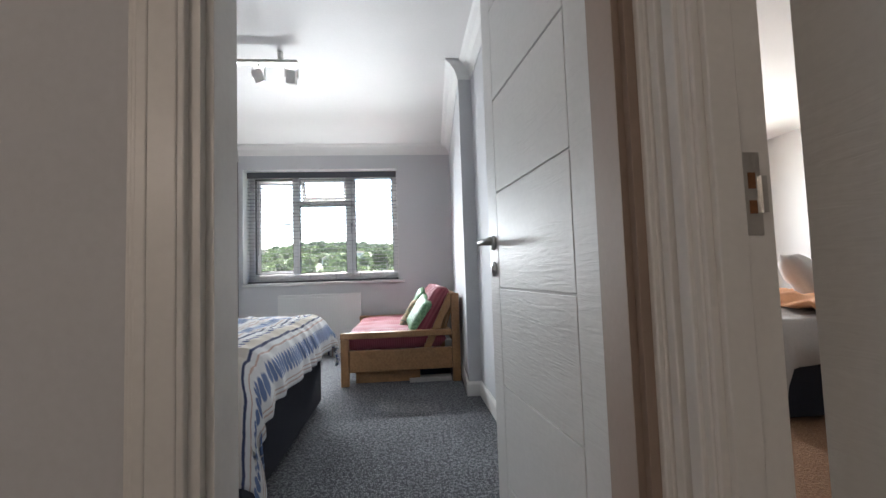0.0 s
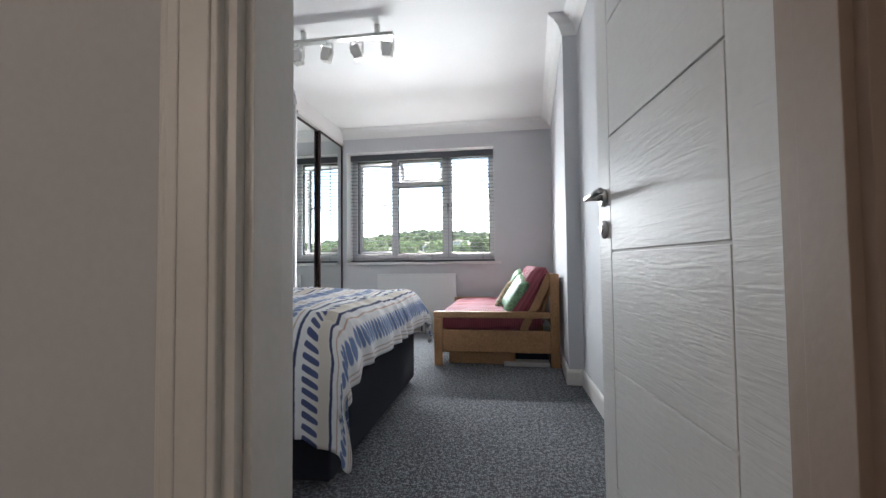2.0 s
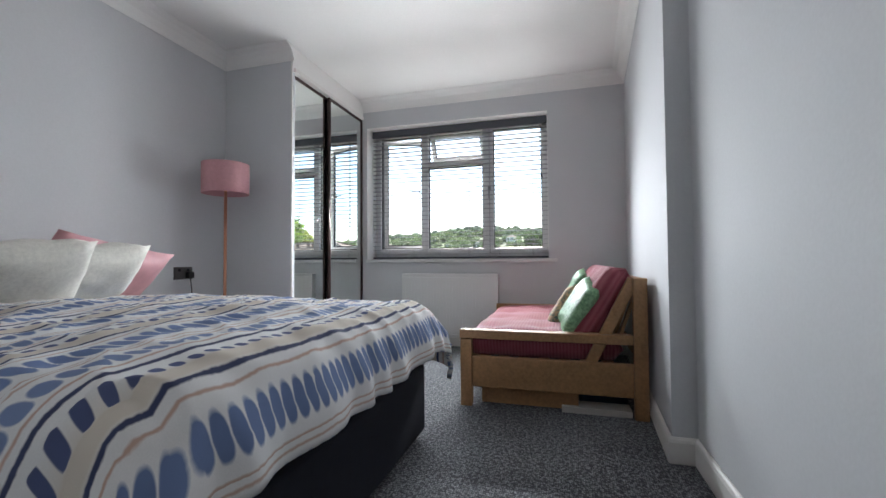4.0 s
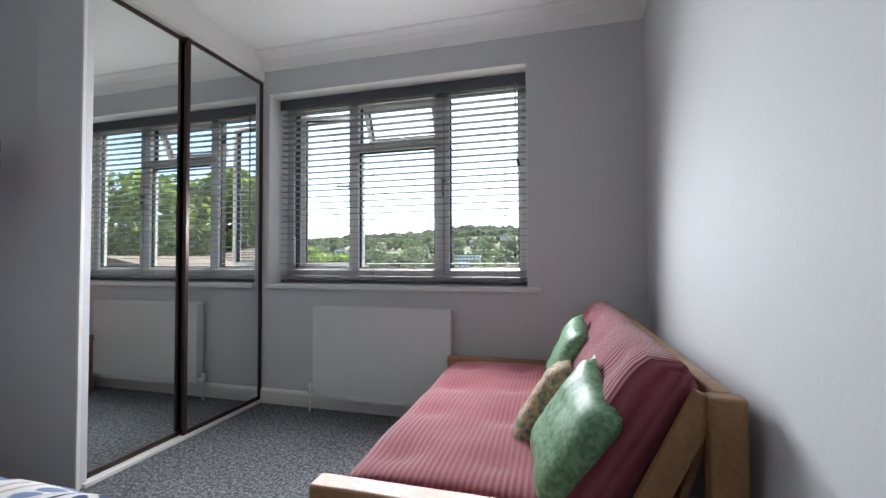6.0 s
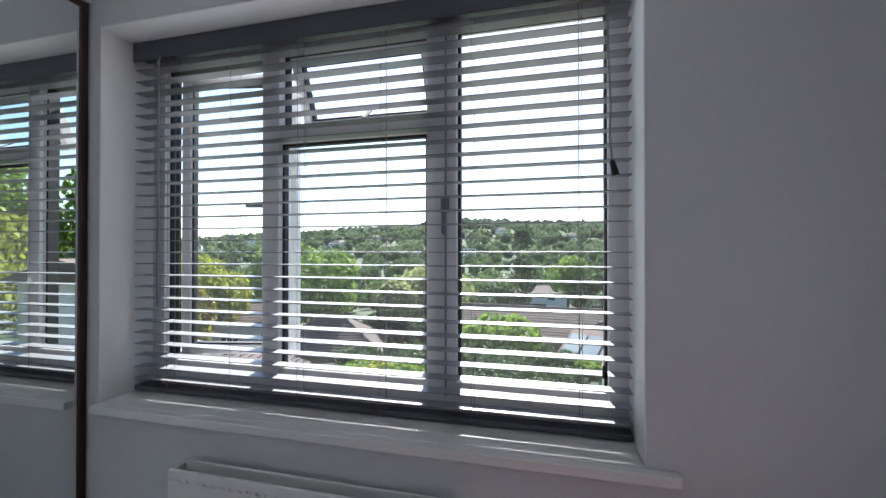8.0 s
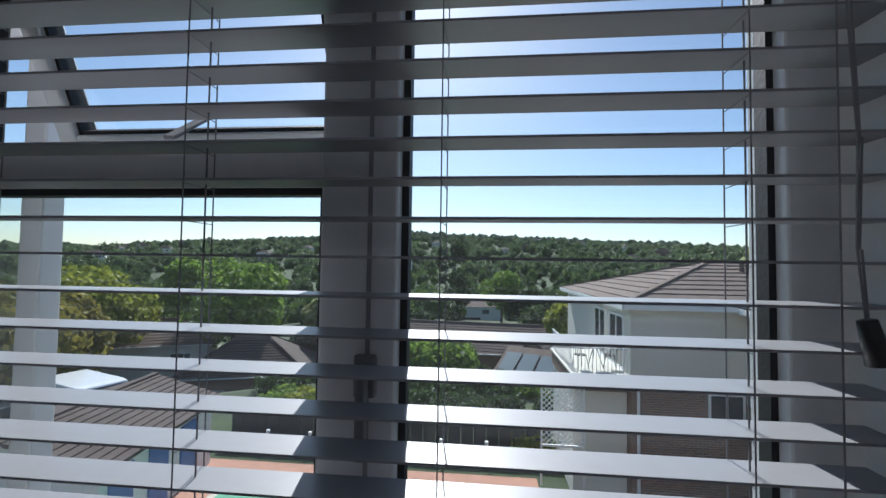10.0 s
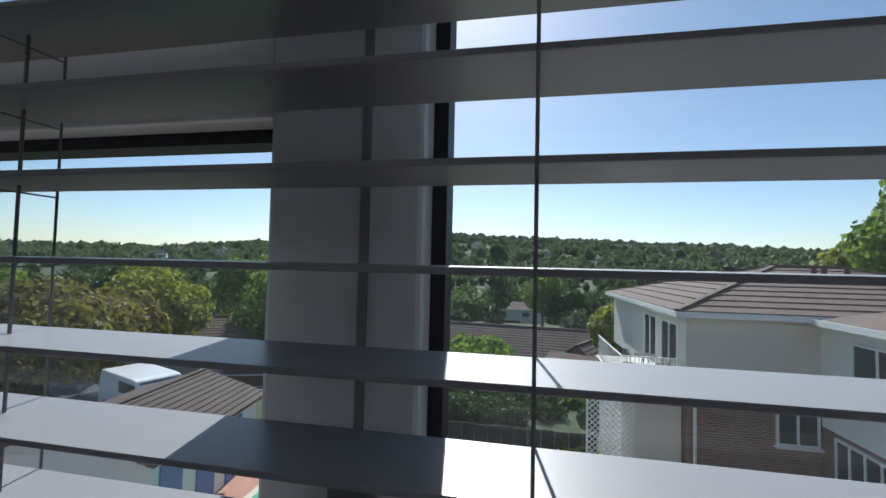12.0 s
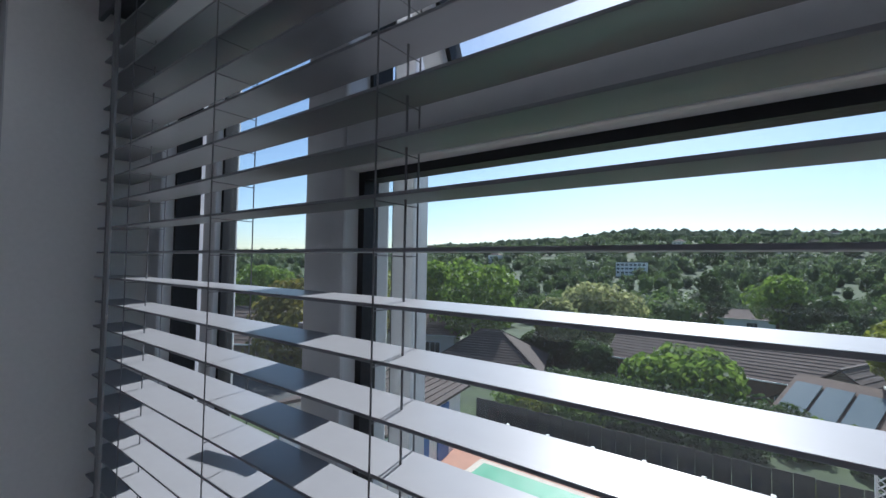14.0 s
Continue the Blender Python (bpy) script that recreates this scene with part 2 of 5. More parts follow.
# ---- the rooms ----
CEIL = 2.53
WX0, WX1, WZ0, WZ1 = -1.745, 0.106, 0.855, 2.244     # the window's opening
WALL_Y = 5.867                                       # inner face of the window wall
LEFT, NEAR = -2.43, 1.47
struct("floor", boxes((-4.2, 0.80, -1.6, 6.0, -0.2, 0.0)), M_CARPET, "grey speckled loop-pile carpet floor")
struct("floor_2", boxes((0.80, 5.2, -1.6, 6.0, -0.2, 0.0)), M_CARPET2, "brown carpet floor in the next bedroom")
struct("ceiling", boxes((-4.2, 5.2, -1.6, 6.0, CEIL, CEIL + 0.2)), M_CEIL, "white painted plaster ceiling")
# opening at x 2.0 to 4.2 is added, unseen, to let daylight in
struct("wall_north", boxes((-4.2, WX0, WALL_Y, 6.19, -0.0, CEIL), (WX1, 2.0, WALL_Y, 6.19, 0.0, CEIL), (4.2, 5.2, WALL_Y, 6.19, 0.0, CEIL), (2.0, 4.2, WALL_Y, 6.19, 0.0, 0.9), (2.0, 4.2, WALL_Y, 6.19, 2.2, CEIL), (WX0, WX1, WALL_Y, 6.19, 0.0, WZ0 - 0.03), (WX0, WX1, WALL_Y, 6.19, WZ1, CEIL)),
       M_WALL, "pale grey painted window wall", "wall")
struct("wall_west", boxes((LEFT - 0.12, LEFT, NEAR, WALL_Y, 0, CEIL)), M_WALL, "pale grey painted bedroom side wall", "wall")
# east wall: a shallow chimney breast by the sofa, a recess by the door
struct("wall_east", prism(bmesh.new(), [(0.638, 3.84), (0.775, WALL_Y), (0.82, WALL_Y), (0.80, NEAR + 0.001), (0.735, NEAR + 0.001), (0.735, 3.84)], "z", 0, CEIL), M_WALL,
       "pale grey painted wall with a shallow projecting breast", "wall")
DX0, DX1, DH = -0.115, 0.572, 2.0                      # bedroom doorway
struct("wall_south", boxes((LEFT - 0.12, DX0, 1.35, NEAR, 0, CEIL), (DX1, 0.755, 1.35, NEAR, 0, CEIL), (DX0, DX1, 1.35, NEAR, DH, CEIL)), M_WALL, "pale grey painted wall with the bedroom doorway", "wall")
# hall and next room
HX = 0.60
struct("wall_hall_west", boxes((-2.2, -2.08, -1.5, 1.35, 0, CEIL)), M_WALL, "pale grey painted hall wall", "wall")
struct("wall_hall_south", boxes((-2.2, 5.0, -1.6, -1.5, 0, CEIL)), M_WALL, "pale grey painted hall end wall", "wall")
struct("wall_hall_east", boxes((HX, 0.70, -1.5, 0.47, 0, CEIL), (HX, 0.70, 0.47, 1.35, DH, CEIL), (HX, 0.70, 1.29, 1.35, 0, DH)), M_WALL, "pale grey painted hall wall with a doorway", "wall")
struct("wall_next_room_east", boxes((5.0, 5.12, -1.5, 5.867, 0, CEIL)), M_CEIL, "white painted wall of the next bedroom", "wall")

def coving(name, pts, label):
    """Concave plaster coving along a line of wall corners; pts: (x, y), the room on the left hand."""
    bm = bmesh.new()
    prof = [(0, -0.115), (0.004, -0.115), (0.012, -0.085), (0.030, -0.048), (0.058, -0.022), (0.085, -0.012), (0.098, -0.004), (0.098, 0.0), (0, 0)]
    n = len(pts)
    rings = []
    for i, p in enumerate(pts):
        p = Vector((*p, 0))
        d0 = (p - Vector((*pts[i - 1], 0))).normalized() if i else None
        d1 = (Vector((*pts[i + 1], 0)) - p).normalized() if i < n - 1 else None
        a, b = d0 or d1, d1 or d0
        na, nb = Vector((-a.y, a.x, 0)), Vector((-b.y, b.x, 0))
        m = (na + nb) / (1 + na.dot(nb))
        rings.append([bm.verts.new((p.x + m.x * (o + 0.001), p.y + m.y * (o + 0.001), CEIL - 0.001 + h)) for o, h in prof])
    for r, s in zip(rings, rings[1:]):
        for k in range(len(prof)):
            bm.faces.new((r[k], r[(k + 1) % len(prof)], s[(k + 1) % len(prof)], s[k]))
    bm.faces.new(rings[0])
    bm.faces.new(rings[-1][::-1])
    bmesh.ops.recalc_face_normals(bm, faces=bm.faces)
    return struct(name, bm, M_CEIL, label, "coving")


WF = -1.793                                            # plane of the wardrobe's doors
WN = 4.665                                             # near end of the wardrobe
coving("trim_coving_east", [(0.735, NEAR), (0.735, 3.84), (0.638, 3.84), (0.775, WALL_Y), (WF, WALL_Y)], "white concave plaster coving along the ceiling")
coving("trim_coving_west", [(WF + 0.02, WN), (LEFT, WN), (LEFT, NEAR), (0.735, NEAR)], "white concave plaster coving above the bed")


def skirting(name, a, b, t=0.016, h=0.105):
    a, b = Vector((*a, 0)), Vector((*b, 0))
    d = (b - a).normalized()
    nrm = Vector((-d.y, d.x, 0))
    bm = bmesh.new()
    prof = [(0, 0), (t, 0), (t, h - 0.02), (t * 0.75, h - 0.008), (t * 0.3, h), (0, h)]
    ra = [bm.verts.new(a + nrm * (o + 0.001) + Vector((0, 0, z + 0.001))) for o, z in prof]
    rb = [bm.verts.new(b + nrm * (o + 0.001) + Vector((0, 0, z + 0.001))) for o, z in prof]
    for k in range(len(prof)):
        bm.faces.new((ra[k], ra[(k + 1) % 6], rb[(k + 1) % 6], rb[k]))
    bm.faces.new(ra)
    bm.faces.new(rb[::-1])
    bmesh.ops.recalc_face_normals(bm, faces=bm.faces)
    return struct(name, bm, M_TRIM, "white painted wooden skirting board", "skirting")


skirting("baseboard_north", (0.775, WALL_Y), (WF, WALL_Y))
skirting("baseboard_breast", (0.638, 3.84), (0.774, WALL_Y))
skirting("baseboard_breast_end", (0.735, 3.84), (0.622, 3.84))
skirting("baseboard_east", (0.735, NEAR), (0.735, 3.84))
skirting("baseboard_west", (LEFT, WN), (LEFT, NEAR))
skirting("baseboard_south", (LEFT, NEAR), (DX0 - 0.08, NEAR))


# ---- door frames ----
def architrave_bm(x0, x1, z1, y, out, w=0.075):
    """Moulded casing round an opening in a wall of plane y; out: -1 or 1, the side it stands on."""
    bm = bmesh.new()
    steps = [(0.0, 1.0, 0.015), (0.12, 0.92, 0.0175), (0.62, 0.84, 0.0195)]
    for a, b, t in steps:
        lo, hi = sorted((y, y + out * t))
        box(bm, x0 - w * b, x0 - w * a, lo, hi, 0.001, z1 + w * b, bevel=0.0025)
        box(bm, x1 + w * a, x1 + w * b, lo, hi, 0.001, z1 + w * b, bevel=0.0025)
        box(bm, x0 - w * a, x1 + w * a, lo, hi, z1 + w * a, z1 + w * b, bevel=0.0025)
    return bm


struct("trim_door_casing_hall", architrave_bm(DX0 + 0.01, DX1 - 0.01, DH - 0.01, 1.349, -1), M_TRIM, "white painted moulded door casing facing the hall", "architrave")
struct("trim_door_casing_room", architrave_bm(DX0 + 0.01, DX1 - 0.01, DH - 0.01, NEAR + 0.001, 1), M_TRIM, "white painted moulded door casing in the bedroom", "architrave")
struct("trim_door_lining", boxes((DX0 + 0.001, DX0 + 0.026, 1.345, 1.474, 0.001, DH - 0.026), (DX0 + 0.001, DX1 - 0.001, 1.345, 1.474, DH - 0.026, DH - 0.001),
                                  (DX0 + 0.026, DX0 + 0.038, 1.36, 1.425, 0.001, DH - 0.038), bevel=0.001), M_TRIM, "white painted door lining and stop", "door frame")

# brown jamb timber, with the shade beside the door put into its colour
M_JAMB_SHADED = mat("shaded_brown_timber", (0.29, 0.215, 0.17), 0.7, var=0.05, scale=3, grain=60, bump=0.04)
struct("trim_door_hinge_jamb", boxes((DX1 - 0.026, DX1 - 0.001, 1.345, 1.474, 0.001, DH - 0.027), (DX1 - 0.038, DX1 - 0.0255, 1.36, 1.425, 0.001, DH - 0.039), bevel=0.001), M_JAMB_SHADED, "brown timber jamb on the hinge side, darkened for shade", "door frame")
# the open bedroom door, with ladder grooves
door = tagged(new("door_1"), "open white woodgrain bedroom door with grooved panels", "door", kind="structure")
door.matrix_world = pose(0.5755, 1.500, 0.0, 0, 0, 95.7)
DW, DT = 0.738, 0.040
# woodgrain relief
_b = M_DOOR.node_tree.nodes["Principled BSDF"]
_tc = node(M_DOOR, "ShaderNodeTexCoord")
_mp = node(M_DOOR, "ShaderNodeMapping")
_mp.inputs["Scale"].default_value = (3.0, 30.0, 26.0)
_ns = node(M_DOOR, "ShaderNodeTexNoise", Scale=2.2, Detail=6.0, Distortion=1.6)
_bp = node(M_DOOR, "ShaderNodeBump", Strength=0.35, Distance=0.004)
link(M_DOOR, _tc.outputs["Object"], _mp.inputs[0])
link(M_DOOR, _mp.outputs[0], _ns.inputs["Vector"])
link(M_DOOR, _ns.outputs["Fac"], _bp.inputs["Height"])
link(M_DOOR, _bp.outputs[0], _b.inputs["Normal"])
GZ = [0.010, 0.206, 0.533, 0.860, 1.187, 1.514, 1.841, 1.985]
SA, SB, GR = 0.124, 0.640, 0.003                      # stiles end, groove half width
part("core", boxes((0.002, DW - 0.002, -DT + 0.006, -0.006, 0.012, 1.983)), M_DOOR, door)
for z0, z1 in ((0.010, 1.985),):
    part("stile", boxes((-0.020, SA - GR, -DT, 0, z0, z1), bevel=0.0015), M_DOOR, door)
    part("stile", boxes((SB + GR, DW, -DT, 0, z0, z1), bevel=0.0015), M_DOOR, door)
for z0, z1 in zip(GZ, GZ[1:]):
    part("panel", boxes((SA, SB, -DT, 0, z0 + GR * (z0 > 0.1), z1 - GR * (z1 < 1.9)), bevel=0.0015), M_DOOR, door)
# lever handle, rose and escutcheon on both faces
for s, y0 in ((1, 0.0), (-1, -DT)):
    bm = tube(bmesh.new(), (0.683, y0 + s * 0.0005, 1.018), (0.683, y0 + s * 0.009, 1.018), 0.026, 24)
    rose = part("rose", bm, M_CHROME, door, "brushed nickel round rose", True)
    bm = tube(bmesh.new(), (0.683, y0 + s * 0.009, 1.018), (0.683, y0 + s * 0.055, 1.018), 0.009, 16)
    tube(bm, (0.688, y0 + s * 0.052, 1.018), (0.568, y0 + s * 0.052, 1.020), 0.0095, 16)
    part("lever", bm, M_CHROME, rose, "brushed nickel lever", True)
    bm = tube(bmesh.new(), (0.683, y0 + s * 0.0005, 0.925), (0.683, y0 + s * 0.008, 0.925), 0.026, 24)
    box(bm, 0.679, 0.687, min(y0 + s * 0.007, y0 + s * 0.013), max(y0 + s * 0.007, y0 + s * 0.013), 0.913, 0.937)
    part("escutcheon", bm, M_CHROME, door, "brushed nickel keyhole cover", True)
for z in (0.25, 1.0, 1.75):
    part("hinge", tube(bmesh.new(), (-0.004, -DT - 0.006, z - 0.05), (-0.004, -DT - 0.006, z + 0.05), 0.007), M_CHROME, door)

# the next room's door frame, ajar door and strike plate
struct("trim_next_door_lining", boxes((HX - 0.008, 0.695, 1.262, 1.289, 0.001, DH), (HX - 0.008, 0.695, 0.471, 0.498, 0.001, DH), (HX - 0.008, 0.695, 0.498, 1.262, DH - 0.028, DH - 0.001),
                                      (HX + 0.004, HX + 0.045, 1.250, 1.262, 0.001, DH - 0.03), bevel=0.002), M_TRIM, "white painted lining of the next bedroom's doorway", "door frame")
bm = bmesh.new()
for a, b, t in ((0.0, 1.0, 0.012), (0.2, 0.6, 0.02), (0.7, 1.0, 0.026)):
    box(bm, HX - t, HX - 0.0005, 1.268 + 0.0605 * a, 1.268 + 0.0605 * b, 0.001, DH + 0.07, bevel=0.002)
struct("trim_next_door_casing", bm, M_TRIM, "white painted moulded casing in the hall corner", "architrave")
door2 = tagged(new("door_2"), "plain pale grey door standing ajar", "door", kind="structure")
door2.matrix_world = pose(0.655, 0.502, 0, 0, 0, 84.2)
part("leaf", boxes((0, 0.752, -0.04, 0, 0.008, 1.968), bevel=0.002), M_DOOR, door2)
strike = thing("strike_plate", "brass-and-steel latch strike plate on the door lining", "strike plate")
bm = boxes((0.6515, 0.6765, 1.2595, 1.2618, 0.955, 1.068), (0.675, 0.683, 1.256, 1.2618, 0.985, 1.035))
part("plate", bm, M_CHROME, strike)
M_BRASSY = mat("raw_wood_recess", (0.20, 0.085, 0.035), 0.7, var=0.3)
part("recess", boxes((0.658, 0.669, 1.2588, 1.2596, 1.018, 1.040), (0.658, 0.669, 1.2588, 1.2596, 0.984, 1.002)), M_BRASSY, strike, "orange raw wood latch recess")


# ---- the window ----
FY0, FY1 = 6.080, 6.156
LM, RM = (-1.210, -1.135), (-0.547, -0.440)            # mullions
TR = (1.826, 1.893)                                    # transom
window = tagged(new("window_1"), "white plastic three-light casement window with an open top vent", "window", kind="structure")
fo = 0.062
part("frame", boxes((WX0 + 0.001, WX0 + 0.001 + fo, FY0, FY1, WZ0 + 0.001, WZ1 - 0.001), (WX1 - 0.001 - fo, WX1 - 0.001, FY0, FY1, WZ0 + 0.001, WZ1 - 0.001),
                    (WX0 + fo, WX1 - fo, FY0 + 0.0005, FY1 - 0.0005, WZ0 + 0.001, WZ0 + 0.113), (WX0 + fo, WX1 - fo, FY0 + 0.0005, FY1 - 0.0005, WZ1 - 0.001 - fo, WZ1 - 0.001), bevel=0.004), M_UPVC, window)
for a, b in (LM, RM):
    part("mullion", boxes((a, b, FY0 - 0.003, FY1, WZ0 + fo, WZ1 - fo), bevel=0.004), M_UPVC, window)
part("groove", boxes((-0.481, -0.475, FY0 - 0.0045, FY0 - 0.0025, WZ0 + fo, WZ1 - fo)), M_CORD, window)
part("transom", boxes((LM[1] - 0.002, RM[0] + 0.002, FY0 - 0.001, FY1, TR[0], TR[1]), bevel=0.004), M_UPVC, window)


def gasket(x0, x1, z0, z1, y0, y1, t=0.012):
    return boxes((x0, x0 + t, y0, y1, z0, z1), (x1 - t, x1, y0, y1, z0, z1), (x0 + t, x1 - t, y0, y1, z0, z0 + t), (x0 + t, x1 - t, y0, y1, z1 - t, z1))


def sash(name, w, h, d=0.055, s=0.052):
    """An opening light, hung at its origin: the frame in the x-z plane, glass in the middle."""
    ob = part(name, boxes((0, s, 0, d, 0, h), (w - s, w, 0, d, 0, h), (s, w - s, 0.0005, d - 0.0005, 0, s), (s, w - s, 0.0005, d - 0.0005, h - s, h), bevel=0.004), M_UPVC, window)
    part("seal", gasket(s - 0.002, w - s + 0.002, s - 0.002, h - s + 0.002, 0.012, d - 0.012, 0.009), M_GASKET, ob)
    g = part("pane", boxes((s + 0.001, w - s - 0.001, d / 2 - 0.002, d / 2 + 0.002, s + 0.001, h - s - 0.001)), M_GLASS, ob)
    g.visible_shadow = False
    return ob


ZB, ZT = WZ0 + 0.112, WZ1 - fo
# fixed right-hand light
part("seal", gasket(RM[1], WX1 - fo, ZB, ZT, 6.100, 6.124, 0.010), M_GASKET, window)
g = part("pane", boxes((RM[1] + 0.004, WX1 - fo - 0.004, 6.120, 6.123, ZB + 0.004, ZT - 0.004)), M_GLASS, window)
g.visible_shadow = False
# fixed middle light behind a black seal
part("seal", gasket(LM[1], RM[0], ZB, TR[0], 6.100, 6.124, 0.010), M_GASKET, window)
g = part("pane", boxes((LM[1] + 0.004, RM[0] - 0.004, 6.120, 6.123, ZB + 0.004, TR[0] - 0.004)), M_GLASS, window)
g.visible_shadow = False
# open vent above
part("seal", gasket(LM[1], RM[0], TR[1], ZT, 6.115, 6.15, 0.006), M_GASKET, window)
v = sash("vent", RM[0] - LM[1] - 0.01, ZT - TR[1] - 0.006, s=0.035)
v.matrix_basis = pose(LM[1] + 0.005, 6.135, ZT - 0.003, 24, 0, 0) @ Matrix.Translation((0, 0, -(ZT - TR[1] - 0.006)))
part("stay", bar(bmesh.new(), (-0.80, 6.11, TR[1] + 0.012), (-0.815, 6.22, TR[1] + 0.085), 0.016, 0.006, bevel=0.001), M_CORD, window, "grey casement stay")
# left casement, swung out
part("seal", gasket(WX0 + fo, LM[0], ZB, ZT, 6.105, 6.15, 0.011), M_GASKET, window)
c = sash("casement", LM[0] - WX0 - fo + 0.032, ZT - ZB - 0.004, s=0.040)
c.matrix_basis = pose(WX0 + fo + 0.004, 6.158, ZB + 0.002, 0, 0, 12)
h2 = part("handle", boxes((0.395, 0.412, -0.026, -0.001, 0.62, 0.65), (0.30, 0.412, -0.034, -0.022, 0.628, 0.642), bevel=0.002), M_CORD, c, "grey window handle")
h1 = part("handle", boxes((-0.494, -0.465, 6.067, 6.0825, 1.545, 1.600), (-0.487, -0.473, 6.051, 6.068, 1.470, 1.590), bevel=0.003), M_CORD, window, "dark grey window handle")
# reveal lined paler than the wall, so that it reads as lit
struct("trim_window_reveal", boxes((WX0 + 0.0005, WX0 + 0.003, WALL_Y + 0.002, 6.085, WZ0 + 0.001, WZ1 - 0.0005), (WX1 - 0.003, WX1 - 0.0005, WALL_Y + 0.002, 6.085, WZ0 + 0.001, WZ1 - 0.0005),
                                  (WX0 + 0.003, WX1 - 0.003, WALL_Y + 0.002, 6.085, WZ1 - 0.003, WZ1 - 0.0005)), M_CEIL, "pale window reveal lining, light put into its colour", "reveal")
struct("window_sill", boxes((WX0 + 0.001, WX1 + 0.075, WALL_Y - 0.035, WALL_Y - 0.001, WZ0 - 0.030, WZ0), (WX0 + 0.001, WX1 - 0.001, WALL_Y - 0.002, 6.20, WZ0 - 0.030, WZ0), bevel=0.004), M_RAD, "white gloss painted window board", "window sill")

# ---- the venetian blind ----
blind = thing("venetian_blind", "white slatted venetian blind with slats held level", "blind")
BX0, BX1, BY = -1.738, 0.098, 6.023
part("valance", boxes((BX0, BX1, 5.985, 5.993, 2.165, 2.240), bevel=0.002), M_VALANCE, blind, "slate grey valance")
part("headrail", boxes((BX0 + 0.003, BX1 - 0.003, 5.994, 6.050, 2.185, 2.240), bevel=0.002), M_VALANCE, blind)
part("bottom_rail", boxes((BX0, BX1, BY - 0.026, BY + 0.026, 0.862, 0.880), bevel=0.003), M_VALANCE, blind, "slate grey bottom rail")
CORDS = [-1.575, -1.286, -1.001, -0.685, -0.375, -0.048]
LIFTS = (-1.575, -1.001, -0.685, -0.048)               # ladders that have a lift cord down their middle
bm = bmesh.new()
prof = [(-0.0255, 0.0004), (-0.0251, -0.0001), (0.0251, -0.0001), (0.0255, 0.0004)]
up = [(-0.0255, 0.0026), (-0.0251, 0.0031), (0.0251, 0.0031), (0.0255, 0.0026)]
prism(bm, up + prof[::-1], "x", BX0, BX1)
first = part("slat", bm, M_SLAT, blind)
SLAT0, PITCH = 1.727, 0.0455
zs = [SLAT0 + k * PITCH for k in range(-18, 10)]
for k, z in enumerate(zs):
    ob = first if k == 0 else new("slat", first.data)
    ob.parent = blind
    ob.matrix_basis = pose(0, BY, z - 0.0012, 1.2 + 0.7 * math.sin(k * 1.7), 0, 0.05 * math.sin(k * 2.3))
for x in CORDS:
    bm = bmesh.new()
    tube(bm, (x, BY - 0.0265, 0.87), (x, BY - 0.0265, 2.19), 0.0009, 6)
    tube(bm, (x + 0.002, BY + 0.0265, 0.87), (x + 0.002, BY + 0.0265, 2.19), 0.0009, 6)
    if x in LIFTS:
        tube(bm, (x + 0.010, BY, 0.87), (x + 0.010, BY, 2.19), 0.0011, 6)
    for z in zs:
        tube(bm, (x, BY - 0.0265, z - 0.0045), (x + 0.002, BY + 0.0265, z - 0.0045), 0.0006, 5)
    part("ladder_cord", bm, M_CORD, blind)
bm = bmesh.new()
pts = [Vector((0.028, 5.978, 2.17)), Vector((0.030, 5.976, 2.0)), Vector((0.036, 5.974, 1.85)), Vector((0.034, 5.975, 1.74)), Vector((0.040, 5.974, 1.665))]
for a, b in zip(pts, pts[1:]):
    tube(bm, a, b, 0.0014, 6)
    tube(bm, a + Vector((0.004, 0, 0)), b + Vector((0.002, 0, 0)), 0.0012, 6)
cord = part("pull_cord", bm, M_CORD, blind, "grey lift cord")
bm = tube(bmesh.new(), (0.040, 5.974, 1.672), (0.050, 5.973, 1.630), 0.008, 12, 0.011)
part("tassel", bm, M_BLACK, cord, "dark grey barrel tassel", True)
bm = tube(bmesh.new(), (0.024, 5.979, 2.17), (0.020, 5.979, 1.075), 0.001, 6)
c2 = part("pull_cord", bm, M_CORD, blind, "grey lift cord")
part("tassel", tube(bmesh.new(), (0.020, 5.979, 1.08), (0.020, 5.979, 1.045), 0.006, 12, 0.009), M_BLACK, c2, "dark grey barrel tassel", True)
bm = tube(bmesh.new(), (-1.60, 5.978, 2.15), (-1.60, 5.978, 1.20), 0.0045, 8)
tube(bm, (-1.60, 5.978, 2.15), (-1.60, 5.99, 2.175), 0.003, 8)
part("tilt_wand", bm, M_CORD, blind, "dark grey tilt wand")

# ---- radiator ----
rad = thing("radiator", "white enamelled double panel radiator under the window", "radiator")
RX0, RX1, RZ0, RZ1 = -1.318, -0.357, 0.105, 0.713
bm = boxes((RX0, RX1, 5.772, 5.784, RZ0 + 0.036, RZ1 - 0.036), (RX0, RX1, 5.772, 5.784, RZ1 - 0.026, RZ1), (RX0, RX1, 5.772, 5.784, RZ0, RZ0 + 0.026), bevel=0.0015)
step = (RX1 - RX0) / 30
for i in range(31):
    x0, x1 = max(RX0, RX0 + (i - 0.22) * step), min(RX1, RX0 + (i + 0.22) * step)
    for z in (RZ1 - 0.0365, RZ0 + 0.0255):
        box(bm, x0, x1, 5.7725, 5.7836, z, z + 0.011)
box(bm, RX0 + 0.003, RX1 - 0.003, 5.7784, 5.7834, RZ0 + 0.02, RZ1 - 0.02)
part("panel", bm, M_RAD, rad)
part("panel", boxes((RX0 + 0.004, RX1 - 0.004, 5.835, 5.845, RZ0 + 0.01, RZ1), bevel=0.003), M_RAD, rad)
rib = None
